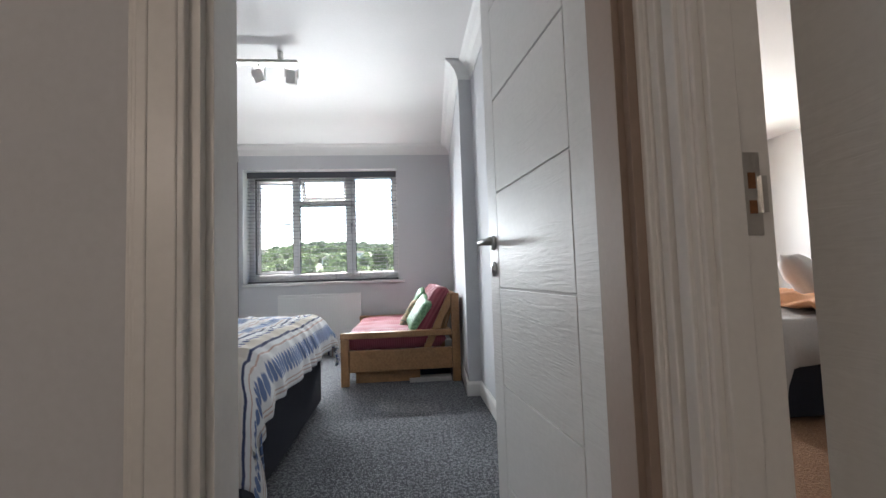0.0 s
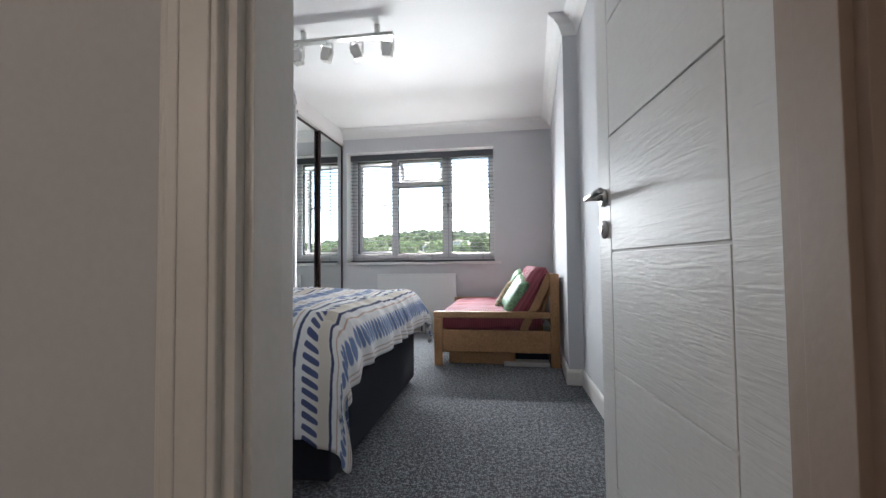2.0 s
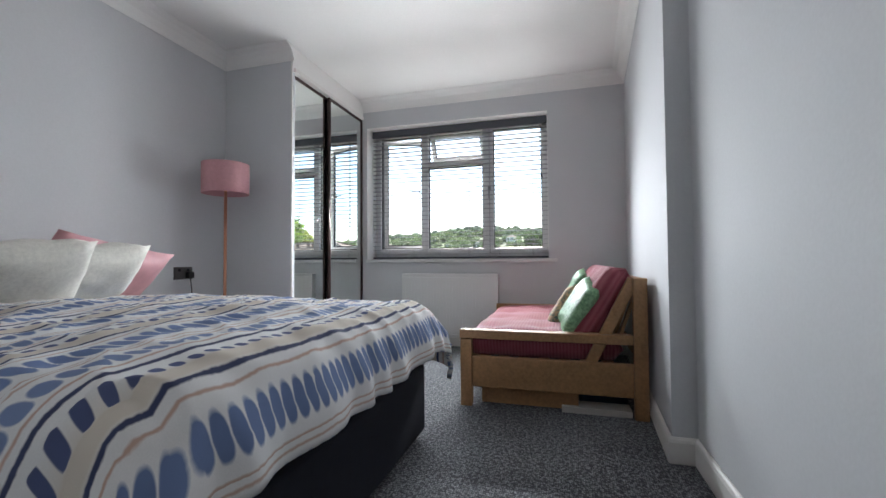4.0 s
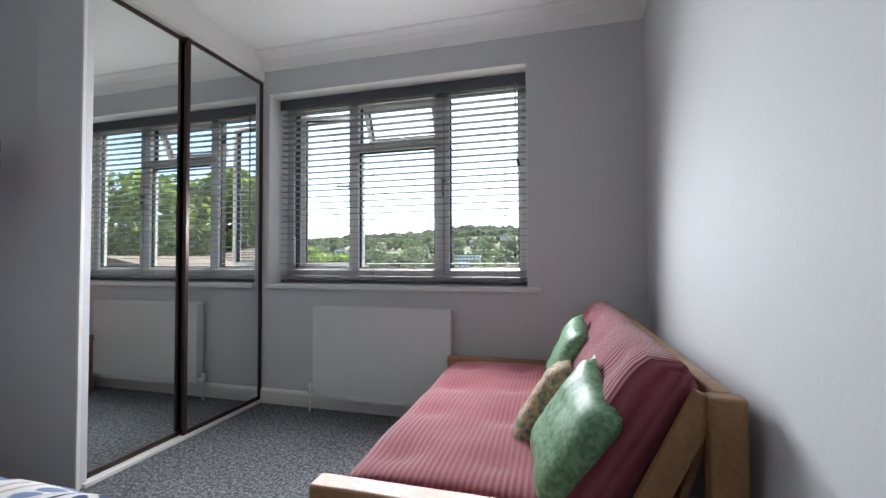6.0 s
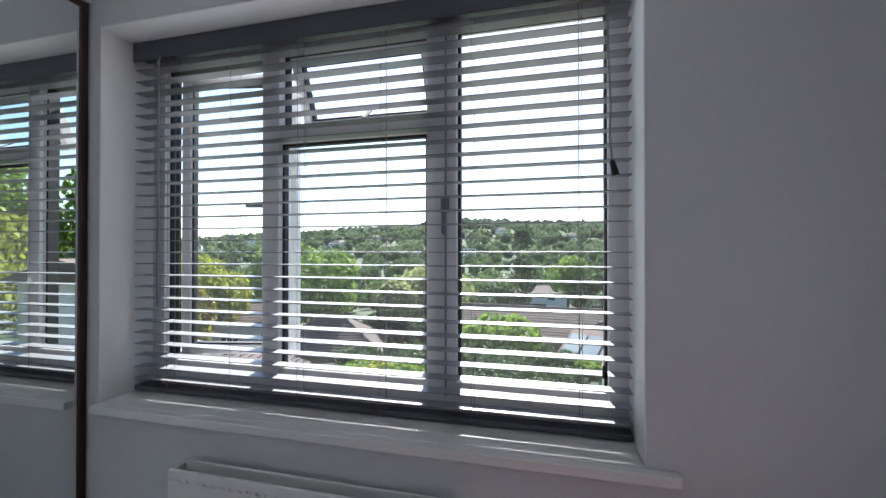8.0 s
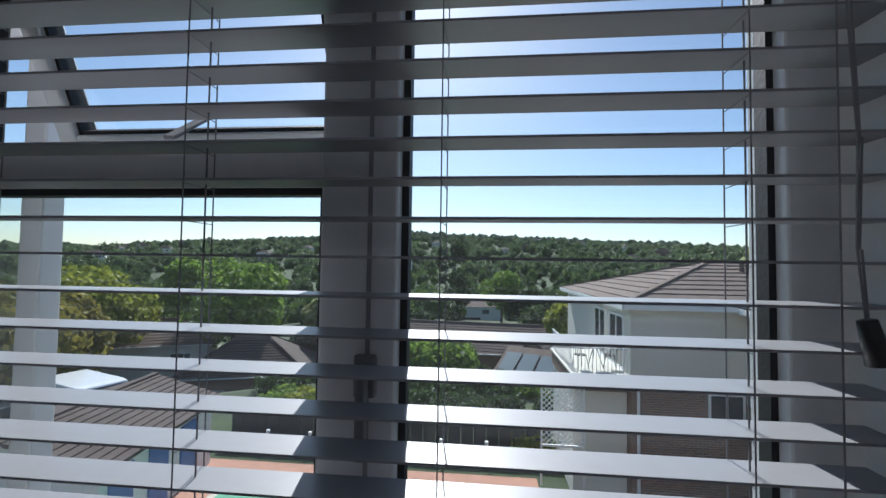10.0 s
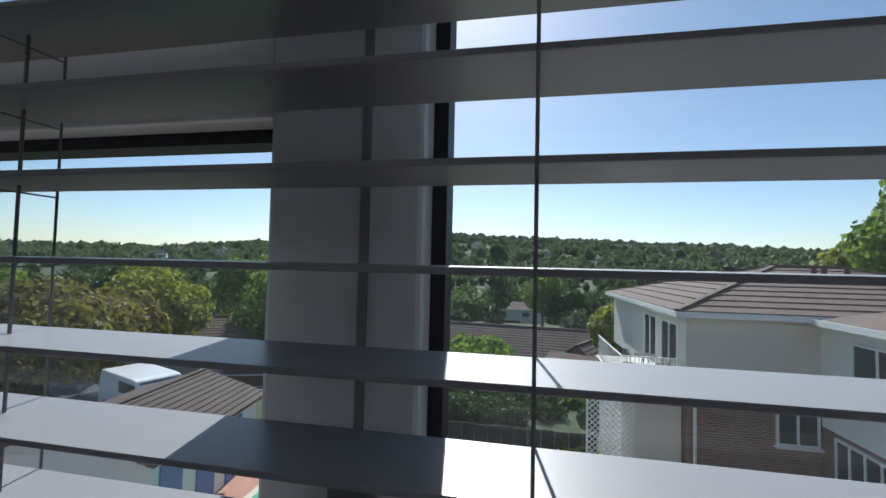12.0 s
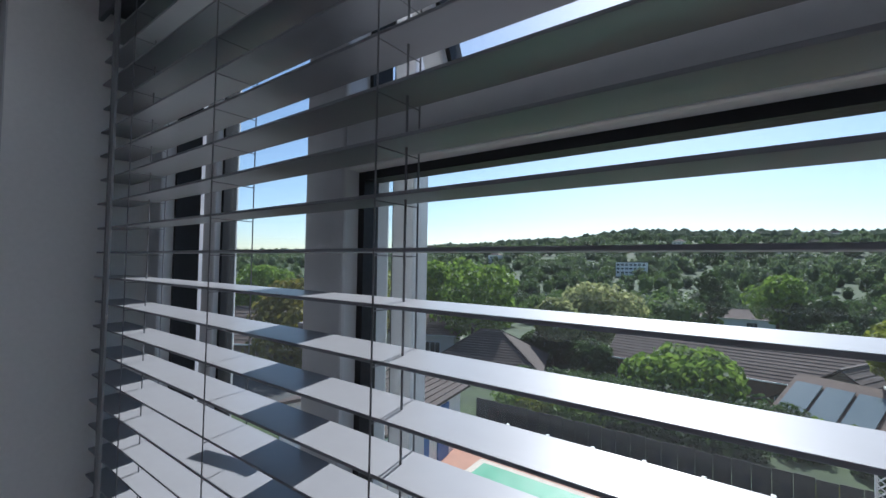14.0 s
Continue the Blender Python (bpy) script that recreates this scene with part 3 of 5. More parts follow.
for i in range(29):
    bm = None if rib else boxes((-0.008, 0.008, -0.0004, 0.0006, RZ0 + 0.05, RZ1 - 0.05), bevel=0.0005)
    rb = new("rib", rib.data) if rib else part("rib", bm, M_RAD, rad)
    rib = rib or rb
    rb.parent = rad
    rb.location = (RX0 + (i + 1) * step, 5.772, 0)
part("top_grille", boxes(*[(RX0 + 0.01 + i * 0.0375, RX0 + 0.032 + i * 0.0375, 5.786, 5.833, RZ1 - 0.110, RZ1 - 0.107) for i in range(25)]), M_RAD, rad)
for x in (RX0 + 0.004, RX1 - 0.004):
    part("side_cover", boxes((x - 0.003, x + 0.003, 5.785, 5.834, RZ0 + 0.02, RZ1 - 0.006), bevel=0.001), M_RAD, rad)
for x, s in ((RX0, -1), (RX1, 1)):
    bm = tube(bmesh.new(), (x, 5.80, RZ0 + 0.04), (x + s * 0.045, 5.80, RZ0 + 0.04), 0.010)
    tube(bm, (x + s * 0.040, 5.80, RZ0 + 0.075), (x + s * 0.040, 5.80, 0.0), 0.0085)
    tube(bm, (x + s * 0.040, 5.80, RZ0 + 0.02), (x + s * 0.040, 5.80, RZ0 + 0.085), 0.014)
    part("valve", bm, M_RAD, rad, "", True)
for x in (RX0 + 0.17, RX1 - 0.17):
    part("bracket", boxes((x - 0.02, x + 0.02, 5.846, 5.866, 0.2, 0.6)), M_RAD, rad)

# ---- mirrored wardrobe ----
ward = thing("fitted_wardrobe", "built-in wardrobe with two sliding mirror doors", "wardrobe")
part("end_panel", boxes((LEFT + 0.001, WF - 0.012, WN, WN + 0.05, 0.001, CEIL - 0.001)), M_WALL, ward, "grey painted end panel")
part("fascia", boxes((WF - 0.10, WF + 0.004, WN + 0.001, WALL_Y - 0.001, 2.372, CEIL - 0.0015)), M_CEIL, ward, "white fascia above the doors")
part("end_trim", boxes((WF - 0.0115, WF + 0.002, WN - 0.004, WN + 0.012, 0.001, 2.385), bevel=0.002), M_TRIM, ward, "white edge strip")
part("top_track", boxes((WF - 0.08, WF + 0.012, WN + 0.03, WALL_Y - 0.002, 2.338, 2.371), bevel=0.003), M_TRIM, ward, "white top track")
part("bottom_track", boxes((WF - 0.08, WF + 0.008, WN + 0.03, WALL_Y - 0.002, 0.001, 0.022), bevel=0.003), M_TRIM, ward, "white floor track")
part("carcass", boxes((LEFT + 0.001, WF - 0.10, WN + 0.051, WALL_Y - 0.001, 0.001, 2.36)), M_WALL, ward)
MEET = 5.235
def sliding_door(y0, y1, x):
    d = part("sliding_door", boxes((x - 0.022, x, y0, y0 + 0.024, 0.024, 2.336), (x - 0.022, x, y1 - 0.024, y1, 0.024, 2.336),
                                   (x - 0.021, x - 0.001, y0 + 0.024, y1 - 0.024, 0.024, 0.050), (x - 0.021, x - 0.001, y0 + 0.024, y1 - 0.024, 2.312, 2.336), bevel=0.003), M_BRONZE, ward, "dark bronze door frame")
    part("mirror", boxes((x - 0.014, x - 0.008, y0 + 0.022, y1 - 0.022, 0.048, 2.314)), M_MIRROR, d, "clear mirror panel")
sliding_door(WN + 0.032, MEET + 0.025, WF - 0.030)
sliding_door(MEET - 0.022, WALL_Y - 0.004, WF - 0.002)

# ---- sofa bed ----
sofa = thing("futon_sofa", "pine-framed futon sofa with a ribbed dark red mattress", "sofa")
SY0, SY1 = 4.270, 5.770
def rail(name, *a, bevel=0.006, label=""):
    return part(name, boxes(a, bevel=bevel), M_PINE, sofa, label)
for y0, y1 in ((SY0, SY0 + 0.045), (SY1 - 0.045, SY1)):
    rail("front_leg", -0.365, -0.298, y0, y1 + 0.0, 0.0, 0.388)
    rail("back_leg", 0.568, 0.638, y0, y1, 0.0, 0.742)
    rail("arm", -0.368, 0.566, y0 - 0.004, y1 + 0.02, 0.389, 0.440)
    rail("end_panel", -0.297, 0.567, y0 + 0.008, y1 - 0.008, 0.112, 0.290)
    bm = bar(bmesh.new(), (0.338, (y0 + y1) / 2 + 0.012, 0.250), (0.575, (y0 + y1) / 2 + 0.012, 0.735), 0.030, 0.058, up=(1, 0, -0.4), bevel=0.004)
    part("brace", bm, M_PINE, sofa)
rail("front_rail", -0.355, -0.325, SY0 + 0.046, SY1 - 0.046, 0.14, 0.275)
rail("back_rail", 0.585, 0.628, SY0 + 0.046, SY1 - 0.046, 0.690, 0.742)
rail("back_rail", 0.595, 0.625, SY0 + 0.046, SY1 - 0.046, 0.300, 0.350)
for i in range(9):
    y = SY0 + 0.10 + i * (SY1 - SY0 - 0.2) / 8
    part("slat", bar(bmesh.new(), (0.470, y, 0.300), (0.610, y, 0.705), 0.045, 0.016, up=(1, 0, -0.4), bevel=0.002), M_PINE, sofa)
for i in range(7):
    x = -0.27 + i * 0.115
    rail("seat_slat", x, x + 0.06, SY0 + 0.10, SY1 - 0.10, 0.262, 0.277, bevel=0.002)
rail("drawer_board", -0.25, 0.29, SY0 + 0.06, SY0 + 0.078, 0.012, 0.130, bevel=0.002, label="pale wood board under the seat")
# mattress
def futon_cloth(name, along):
    """Striped cotton, its ribs set off along x or y."""
    m = mat(name, (0.20, 0.025, 0.046), 0.9, var=0.15, scale=7, grain=300, bump=0.0, second=(0.27, 0.052, 0.078))
    b = m.node_tree.nodes["Principled BSDF"]
    b.inputs["Sheen Weight"].default_value, b.inputs["Sheen Roughness"].default_value = 0.3, 0.4
    tc = node(m, "ShaderNodeTexCoord")
    wv = node(m, "ShaderNodeTexWave", Scale=17.0, Distortion=0.8)
    wv.bands_direction = along
    wv.inputs["Detail Scale"].default_value = 0.6
    bp = node(m, "ShaderNodeBump", Strength=0.5, Distance=0.004)
    link(m, tc.outputs["Object"], wv.inputs["Vector"])
    link(m, wv.outputs["Fac"], bp.inputs["Height"])
    link(m, bp.outputs[0], b.inputs["Normal"])
    mx = node(m, "ShaderNodeMix")
    mx.data_type = 'RGBA'
    mx.inputs["B"].default_value = (0.31, 0.09, 0.11, 1)
    src = b.inputs["Base Color"].links[0].from_socket
    fac = node(m, "ShaderNodeMath")
    fac.operation = 'MULTIPLY'
    fac.inputs[1].default_value = 0.75
    link(m, wv.outputs["Fac"], fac.inputs[0])
    link(m, fac.outputs[0], mx.inputs["Factor"])
    link(m, src, mx.inputs["A"])
    link(m, mx.outputs["Result"], b.inputs["Base Color"])
    return m


M_FUTON = futon_cloth("striped_red_cotton_seat", 'X')
M_FUTON2 = futon_cloth("striped_red_cotton_back", 'Y')


def mattress(length, depth, thick, seed, round_x=14, round_y=40):
    """A soft slab with tufted dips, its middle at the origin; x depth, y length, z thick."""
    bm = bmesh.new()
    nx, ny = 18, 40
    tufts = [((i - 1) * depth * 0.32, (j - 1.5) * length * 0.24) for i in range(3) for j in range(4)]
    for side in (1, -1):
        vs = []
        for i in range(nx + 1):
            row = []
            for j in range(ny + 1):
                u, v = i / nx * 2 - 1, j / ny * 2 - 1
                x, y = u * depth / 2, v * length / 2
                puff = (1 - abs(u) ** round_x) ** 0.35 * (1 - abs(v) ** round_y) ** 0.35
                dip = sum(0.020 * math.exp(-((x - a) ** 2 + (y - b) ** 2) / 0.0035) for a, b in tufts)
                k = noise.noise(Vector((x * 5 + seed, y * 4, side * 2.0))) * 0.012
                row.append(bm.verts.new((x, y, side * max(0.0, thick / 2 * puff - (dip - k) * puff))))
            vs.append(row)
        for i in range(nx):
            for j in range(ny):
                q = (vs[i][j], vs[i + 1][j], vs[i + 1][j + 1], vs[i][j + 1])
                bm.faces.new(q if side > 0 else q[::-1])
    bmesh.ops.remove_doubles(bm, verts=bm.verts, dist=0.002)
    bmesh.ops.recalc_face_normals(bm, faces=bm.faces)
    return bm


ms = part("seat_mattress", mattress(SY1 - SY0 - 0.082, 0.88, 0.170, 1.0, 8, 24), M_FUTON, sofa, "ribbed dark red seat mattress", True)
ms.matrix_basis = pose(0.085, (SY0 + SY1) / 2, 0.358, 0, 0, 0)
mb = part("back_mattress", mattress(SY1 - SY0 - 0.10, 0.54, 0.19, 5.0, 4, 14), M_FUTON2, sofa, "ribbed dark red back mattress", True)
mb.matrix_basis = pose(0.402, (SY0 + SY1) / 2, 0.560, 0, -59, 0)

# cushions on the sofa
M_GREEN = mat("green_leafy_satin", (0.07, 0.22, 0.10), 0.45, var=0.35, scale=22, grain=70, bump=0.03, second=(0.27, 0.47, 0.27))
M_PRINT = mat("patterned_cotton", (0.10, 0.20, 0.17), 0.8, var=0.3, scale=30, grain=60, bump=0.02, second=(0.62, 0.40, 0.24))
for m, lab, x, y, z, w, rx, ry, rz in ((M_GREEN, "glossy green leaf-print cushion leaning on the red back mattress", 0.300, 4.48, 0.565, 0.34, -30, 14, -78),
                                    (M_PRINT, "multicoloured printed cushion leaning on the red back mattress", 0.225, 4.83, 0.522, 0.33, -32, -10, -98),
                                    (M_GREEN, "glossy green leaf-print cushion at the window end", 0.310, 5.16, 0.610, 0.33, -24, 8, -88)):
    ob = tagged(part("cushion", pillow(w, w, 0.105, seed=y), m, None, "", True), lab, "cushion", "cushions on the sofa")
    ob.matrix_world = pose(x, y, z, 0, 0, rz) @ pose(0, 0, 0, rx, 0, 0) @ pose(0, 0, 0, 0, ry, 0)

# things under the sofa
ob = tagged(part("plank", boxes((0.20, 0.56, 4.30, 4.42, 0.001, 0.035), bevel=0.003), M_BOARD), "pale grey board lying on the carpet under the sofa", "board")
M_NAVYBAG = mat("dark_blue_fabric", (0.012, 0.03, 0.06), 0.9, var=0.3)
ob = tagged(part("storage_bag", boxes((0.30, 0.56, 4.44, 5.2, 0.001, 0.10), bevel=0.02), M_NAVYBAG), "dark blue flat storage bag under the sofa", "bag")

# ---- bed ----
bed = thing("double_bed", "double divan bed with a navy base", "bed")
BX, BY0, BY1 = -0.435, 2.38, 3.83
part("base", boxes((LEFT + 0.08, BX, BY0, BY1, 0.03, 0.34), bevel=0.012), M_NAVY, bed, "navy upholstered divan base")
part("mattress", boxes((LEFT + 0.07, BX - 0.005, BY0 - 0.005, BY1 + 0.005, 0.341, 0.555), bevel=0.03), M_CREAM, bed)
for x in (LEFT + 0.2, BX - 0.10):
    for y in (BY0 + 0.10, BY1 - 0.10):
        part("caster", tube(bmesh.new(), (x, y - 0.012, 0.016), (x, y + 0.012, 0.016), 0.016), M_BLACK, bed)
part("headboard", boxes((LEFT + 0.012, LEFT + 0.075, BY0 - 0.01, BY1 + 0.01, 0.1, 0.78), bevel=0.02), M_CREAM, bed, "pale upholstered headboard")

# striped duvet draped over the foot and both sides
M_DUVET = mat("striped_duvet_cotton", (0.74, 0.74, 0.74), 0.9, var=0.05, scale=12, grain=400, bump=0.03)
_b = M_DUVET.node_tree.nodes["Principled BSDF"]
_uv = node(M_DUVET, "ShaderNodeUVMap")
_sep = node(M_DUVET, "ShaderNodeSeparateXYZ")
_wob = node(M_DUVET, "ShaderNodeTexNoise", Scale=60.0, Detail=2.0)
link(M_DUVET, _uv.outputs[0], _sep.inputs[0])
link(M_DUVET, _uv.outputs[0], _wob.inputs["Vector"])


def mth(op, a, b=None, c=None, m=M_DUVET):
    n = node(m, "ShaderNodeMath")
    n.operation = op
    for i, v in enumerate((a, b, c)):
        if v is None:
            continue
        if isinstance(v, (int, float)):
            n.inputs[i].default_value = v
        else:
            link(m, v, n.inputs[i])
    return n.outputs[0]


U, V = _sep.outputs[0], _sep.outputs[1]
PER = 0.40
ph = mth('MULTIPLY', mth('FRACT', mth('DIVIDE', mth('MULTIPLY_ADD', _wob.outputs["Fac"], 0.006, mth('SUBTRACT', -0.255, U)), PER)), PER)   # metres into the repeat
def band(c, w, soft=0.002):
    d = mth('ABSOLUTE', mth('SUBTRACT', ph, c))
    n = node(M_DUVET, "ShaderNodeMapRange")
    n.inputs["From Min"].default_value, n.inputs["From Max"].default_value = w / 2 + soft, w / 2 - soft
    link(M_DUVET, d, n.inputs["Value"])
    return n.outputs[0]
def dots(c, step, rx, ry):
    a = mth('DIVIDE', mth('SUBTRACT', ph, c), rx)
    b = mth('DIVIDE', mth('MULTIPLY', mth('SUBTRACT', mth('FRACT', mth('DIVIDE', V, step)), 0.5), step), ry)
    r = mth('ADD', mth('POWER', mth('ABSOLUTE', a), 2.4), mth('POWER', mth('ABSOLUTE', b), 2.4))
    n = node(M_DUVET, "ShaderNodeMapRange")
    n.inputs["From Min"].default_value, n.inputs["From Max"].default_value = 1.30, 0.80
    link(M_DUVET, r, n.inputs["Value"])
    return n.outputs[0]
prev = _b.inputs["Base Color"].links[0].from_socket
for fac, col in ((band(0.205, 0.050, 0.010), (0.62, 0.56, 0.49)), (dots(0.075, 0.037, 0.042, 0.0165), (0.13, 0.19, 0.36)), (dots(0.338, 0.037, 0.026, 0.0160), (0.17, 0.23, 0.40)),
                 (band(0.145, 0.007), (0.52, 0.36, 0.30)), (band(0.175, 0.012), (0.035, 0.045, 0.11)), (dots(0.235, 0.040, 0.011, 0.012), (0.07, 0.09, 0.20)),
                 (band(0.275, 0.012), (0.035, 0.045, 0.11)), (band(0.30, 0.006), (0.52, 0.36, 0.30)), (band(0.385, 0.006), (0.52, 0.38, 0.32)), (band(0.002, 0.006), (0.52, 0.38, 0.32))):
    mx = node(M_DUVET, "ShaderNodeMix")
    mx.data_type = 'RGBA'
    mx.inputs["B"].default_value = (*col, 1)
    link(M_DUVET, fac, mx.inputs["Factor"])
    link(M_DUVET, prev, mx.inputs["A"])
    prev = mx.outputs["Result"]
link(M_DUVET, prev, _b.inputs["Base Color"])

def fold(s, edge, drop_r=0.095):
    """Distance s across the bed to a place (out, down) round a soft edge that starts at edge."""
    if s <= edge:
        return s, 0.0
    a = (s - edge) / drop_r
    if a < math.pi / 2:
        return edge + drop_r * math.sin(a), drop_r * (1 - math.cos(a))
    return edge + drop_r + 0.02 * min(1, (a - math.pi / 2)), drop_r + (s - edge - drop_r * math.pi / 2)


def duvet_at(u, v):
    # u along the bed from near the pillows to the foot, v across it
    L0, L1 = -2.02, BX - 0.045
    s = L0 + u * (L1 - L0 + 0.265)
    px, dx = fold(s, L1)
    half = (BY1 - BY0) / 2 - 0.05
    w = -half - 0.47 + v * (2 * half + 0.47 + 0.32)
    py, dy = fold(abs(w), half)
    py *= 1 if w > 0 else -1
    dome = 0.040 * max(0.0, 1 - (w / (half + 0.1)) ** 2) * max(0.0, min(1.0, (L1 + 0.05 - s) / 0.35))
    z = 0.640 + dome - max(dx, dy) - 0.45 * min(dx, dy)
    lump = noise.noise(Vector((s * 2.1, w * 2.1, 0.3))) * 0.024 + noise.noise(Vector((s * 6, w * 3.5, 4.0))) * 0.012 + noise.noise(Vector((s * 17, w * 11, 9.0))) * 0.006 + 0.009 * (1 - abs(noise.noise(Vector((s * 4.5 + 3, w * 7 + s * 3, 2.0))) * 2.2)) ** 3
    ruff = 0.011 * math.sin(w * 34 + 2 * math.sin(w * 9)) * min(1, dx / 0.2) if dx > 0 else 0
    ruff2 = 0.010 * math.sin(s * 31 + 2 * math.sin(s * 7)) * min(1, dy / 0.2) if dy > 0 else 0
    flare = 0.035 * min(1, max(dx, dy) / 0.12)
    return Vector((px + (abs(lump) * 0.4 + ruff + flare * (dx > 0)) * (dx > 0), (BY0 + BY1) / 2 + py + (ruff2 + flare) * (1 if w > 0 else -1) * (dy > 0), max(0.12, z + lump * (1 if dx + dy < 0.05 else 0.3) - (0.03 * (dx > 0) * (dy > 0))))), s, w


NU, NV = 130, 110
bm = bmesh.new()
uvl = bm.loops.layers.uv.new("UVMap")
vs, st = [], {}
for i in range(NU + 1):
    row = []
    for j in range(NV + 1):
        p, s, w = duvet_at(i / NU, j / NV)
        vv = bm.verts.new(p)
        st[vv] = (s, w)
        row.append(vv)
    vs.append(row)
for i in range(NU):
    for j in range(NV):
        f = bm.faces.new((vs[i][j], vs[i + 1][j], vs[i + 1][j + 1], vs[i][j + 1]))
        for lp in f.loops:
            lp[uvl].uv = st[lp.vert]
duvet = tagged(part("duvet", bm, M_DUVET, None, "", True), "white duvet with blue dots and navy and tan stripes, ruffled hem", "duvet")
sol = duvet.modifiers.new("thickness", 'SOLIDIFY')
sol.thickness = 0.022

for nm, m, lab, x, y, z, w, h, ry, rz in (("pillow", M_PINKSILK, "pink satin pillow propped against the headboard", -2.17, 3.52, 0.77, 0.68, 0.46, -40, -90),
                                       ("pillow", M_PINKSILK, "pink satin pillow propped against the headboard", -2.17, 2.84, 0.77, 0.68, 0.46, -40, -90),
                                       ("cushion", M_CREAM, "cream velvet scatter cushion on the bed", -1.98, 3.38, 0.79, 0.40, 0.36, -45, -88),
                                       ("cushion", M_CREAM, "cream velvet scatter cushion on the bed", -1.90, 3.08, 0.79, 0.40, 0.36, -42, -94)):
    ob = tagged(part(nm, pillow(w, h, 0.17, seed=y * 3), m, None, "", True), lab, nm, "pillows on the bed")
    ob.matrix_world = pose(x, y, z, 0, 0, rz) @ pose(0, 0, 0, ry, 0, 0) @ pose(0, 0, 0, 0, -12 if nm == "pillow" else 6, 0)

# ---- floor lamp ----
lamp = thing("floor_lamp", "copper floor lamp with a pink drum shade", "lamp")
LX, LY = -2.17, 4.40
part("base", tube(bmesh.new(), (LX, LY, 0.001), (LX, LY, 0.022), 0.125, 32), M_COPPER, lamp, "copper disc base", True)
part("pole", tube(bmesh.new(), (LX, LY, 0.022), (LX, LY, 1.36), 0.011, 16), M_COPPER, lamp, "copper tube pole", True)
bm = bmesh.new()
n = 48
for r0, r1 in ((0.160, 0.160), (0.157, 0.157)):
    a = [bm.verts.new((LX + r0 * math.cos(2 * math.pi * k / n), LY + r0 * math.sin(2 * math.pi * k / n), 1.345)) for k in range(n)]
    b = [bm.verts.new((LX + r1 * math.cos(2 * math.pi * k / n), LY + r1 * math.sin(2 * math.pi * k / n), 1.565)) for k in range(n)]
    for k in range(n):
        bm.faces.new((a[k], a[(k + 1) % n], b[(k + 1) % n], b[k]))
part("shade", bm, M_PINK, lamp, "pink linen drum shade", True)
bm = tube(bmesh.new(), (LX - 0.155, LY, 1.55), (LX + 0.155, LY, 1.55), 0.003, 6)
tube(bm, (LX, LY - 0.155, 1.55), (LX, LY + 0.155, 1.55), 0.003, 6)
tube(bm, (LX, LY, 1.36), (LX, LY, 1.566), 0.012, 12)
part("shade_ring", bm, M_COPPER, lamp)

# ---- socket with plug and flex ----
sock = thing("wall_socket", "pewter double wall socket with a black plug in it", "socket")
part("plate", boxes((LEFT + 0.0005, LEFT + 0.008, 4.205, 4.355, 0.718, 0.808), bevel=0.002), M_SOCKET, sock)
for y in (4.245, 4.315):
    part("switch", boxes((LEFT + 0.008, LEFT + 0.012, y - 0.008, y + 0.008, 0.775, 0.795), bevel=0.001), M_BLACK, sock)
plug = part("plug", boxes((LEFT + 0.008, LEFT + 0.045, 4.293, 4.340, 0.725, 0.772), bevel=0.006), M_BLACK, sock, "black plug")
bm = bmesh.new()
pts = [Vector((LEFT + 0.03, 4.318, 0.726)), Vector((LEFT + 0.035, 4.325, 0.65)), Vector((LEFT + 0.03, 4.34, 0.5)), Vector((LEFT + 0.035, 4.36, 0.25)), Vector((LEFT + 0.05, 4.39, 0.02))]
for a, b in zip(pts, pts[1:]):
    tube(bm, a, b, 0.0032, 8)
part("flex", bm, M_BLACK, sock, "black flex")

# ---- ceiling track light ----
track = thing("track_spotlight", "brushed nickel ceiling bar with four square spotlights", "spotlight")
TX0, TX1, TY = -1.33, -0.535, 3.69
part("bar", boxes((TX0, TX1, TY - 0.028, TY + 0.028, CEIL - 0.088, CEIL - 0.066), bevel=0.004), M_CHROME, track)
for x in (TX0 + 0.12, TX1 - 0.12):
    part("mount", tube(bmesh.new(), (x, TY, CEIL - 0.066), (x, TY, CEIL - 0.001), 0.02, 14), M_CHROME, track)
for i in range(4):
    x = TX1 - 0.045 - i * 0.225
    h = part("spot_head", boxes((-0.033, 0.033, -0.033, 0.033, -0.045, 0.045), bevel=0.006), M_CHROME, track)
    h.matrix_basis = pose(x, TY, CEIL - 0.185, 16 - 8 * i, (8, -22, 14, -10)[i], 0)
    part("lamp_face", tube(bmesh.new(), (0, 0, -0.0475), (0, 0, -0.0455), 0.024, 20), M_CREAM, h, "frosted lamp face")
    bm = boxes((x - 0.046, x - 0.040, TY - 0.012, TY + 0.012, CEIL - 0.192, CEIL - 0.108), (x + 0.040, x + 0.046, TY - 0.012, TY + 0.012, CEIL - 0.192, CEIL - 0.108), (x - 0.046, x + 0.046, TY - 0.012, TY + 0.012, CEIL - 0.112, CEIL - 0.106))
    tube(bm, (x, TY, CEIL - 0.107), (x, TY, CEIL - 0.087), 0.008)
    part("yoke", bm, M_CHROME, track)

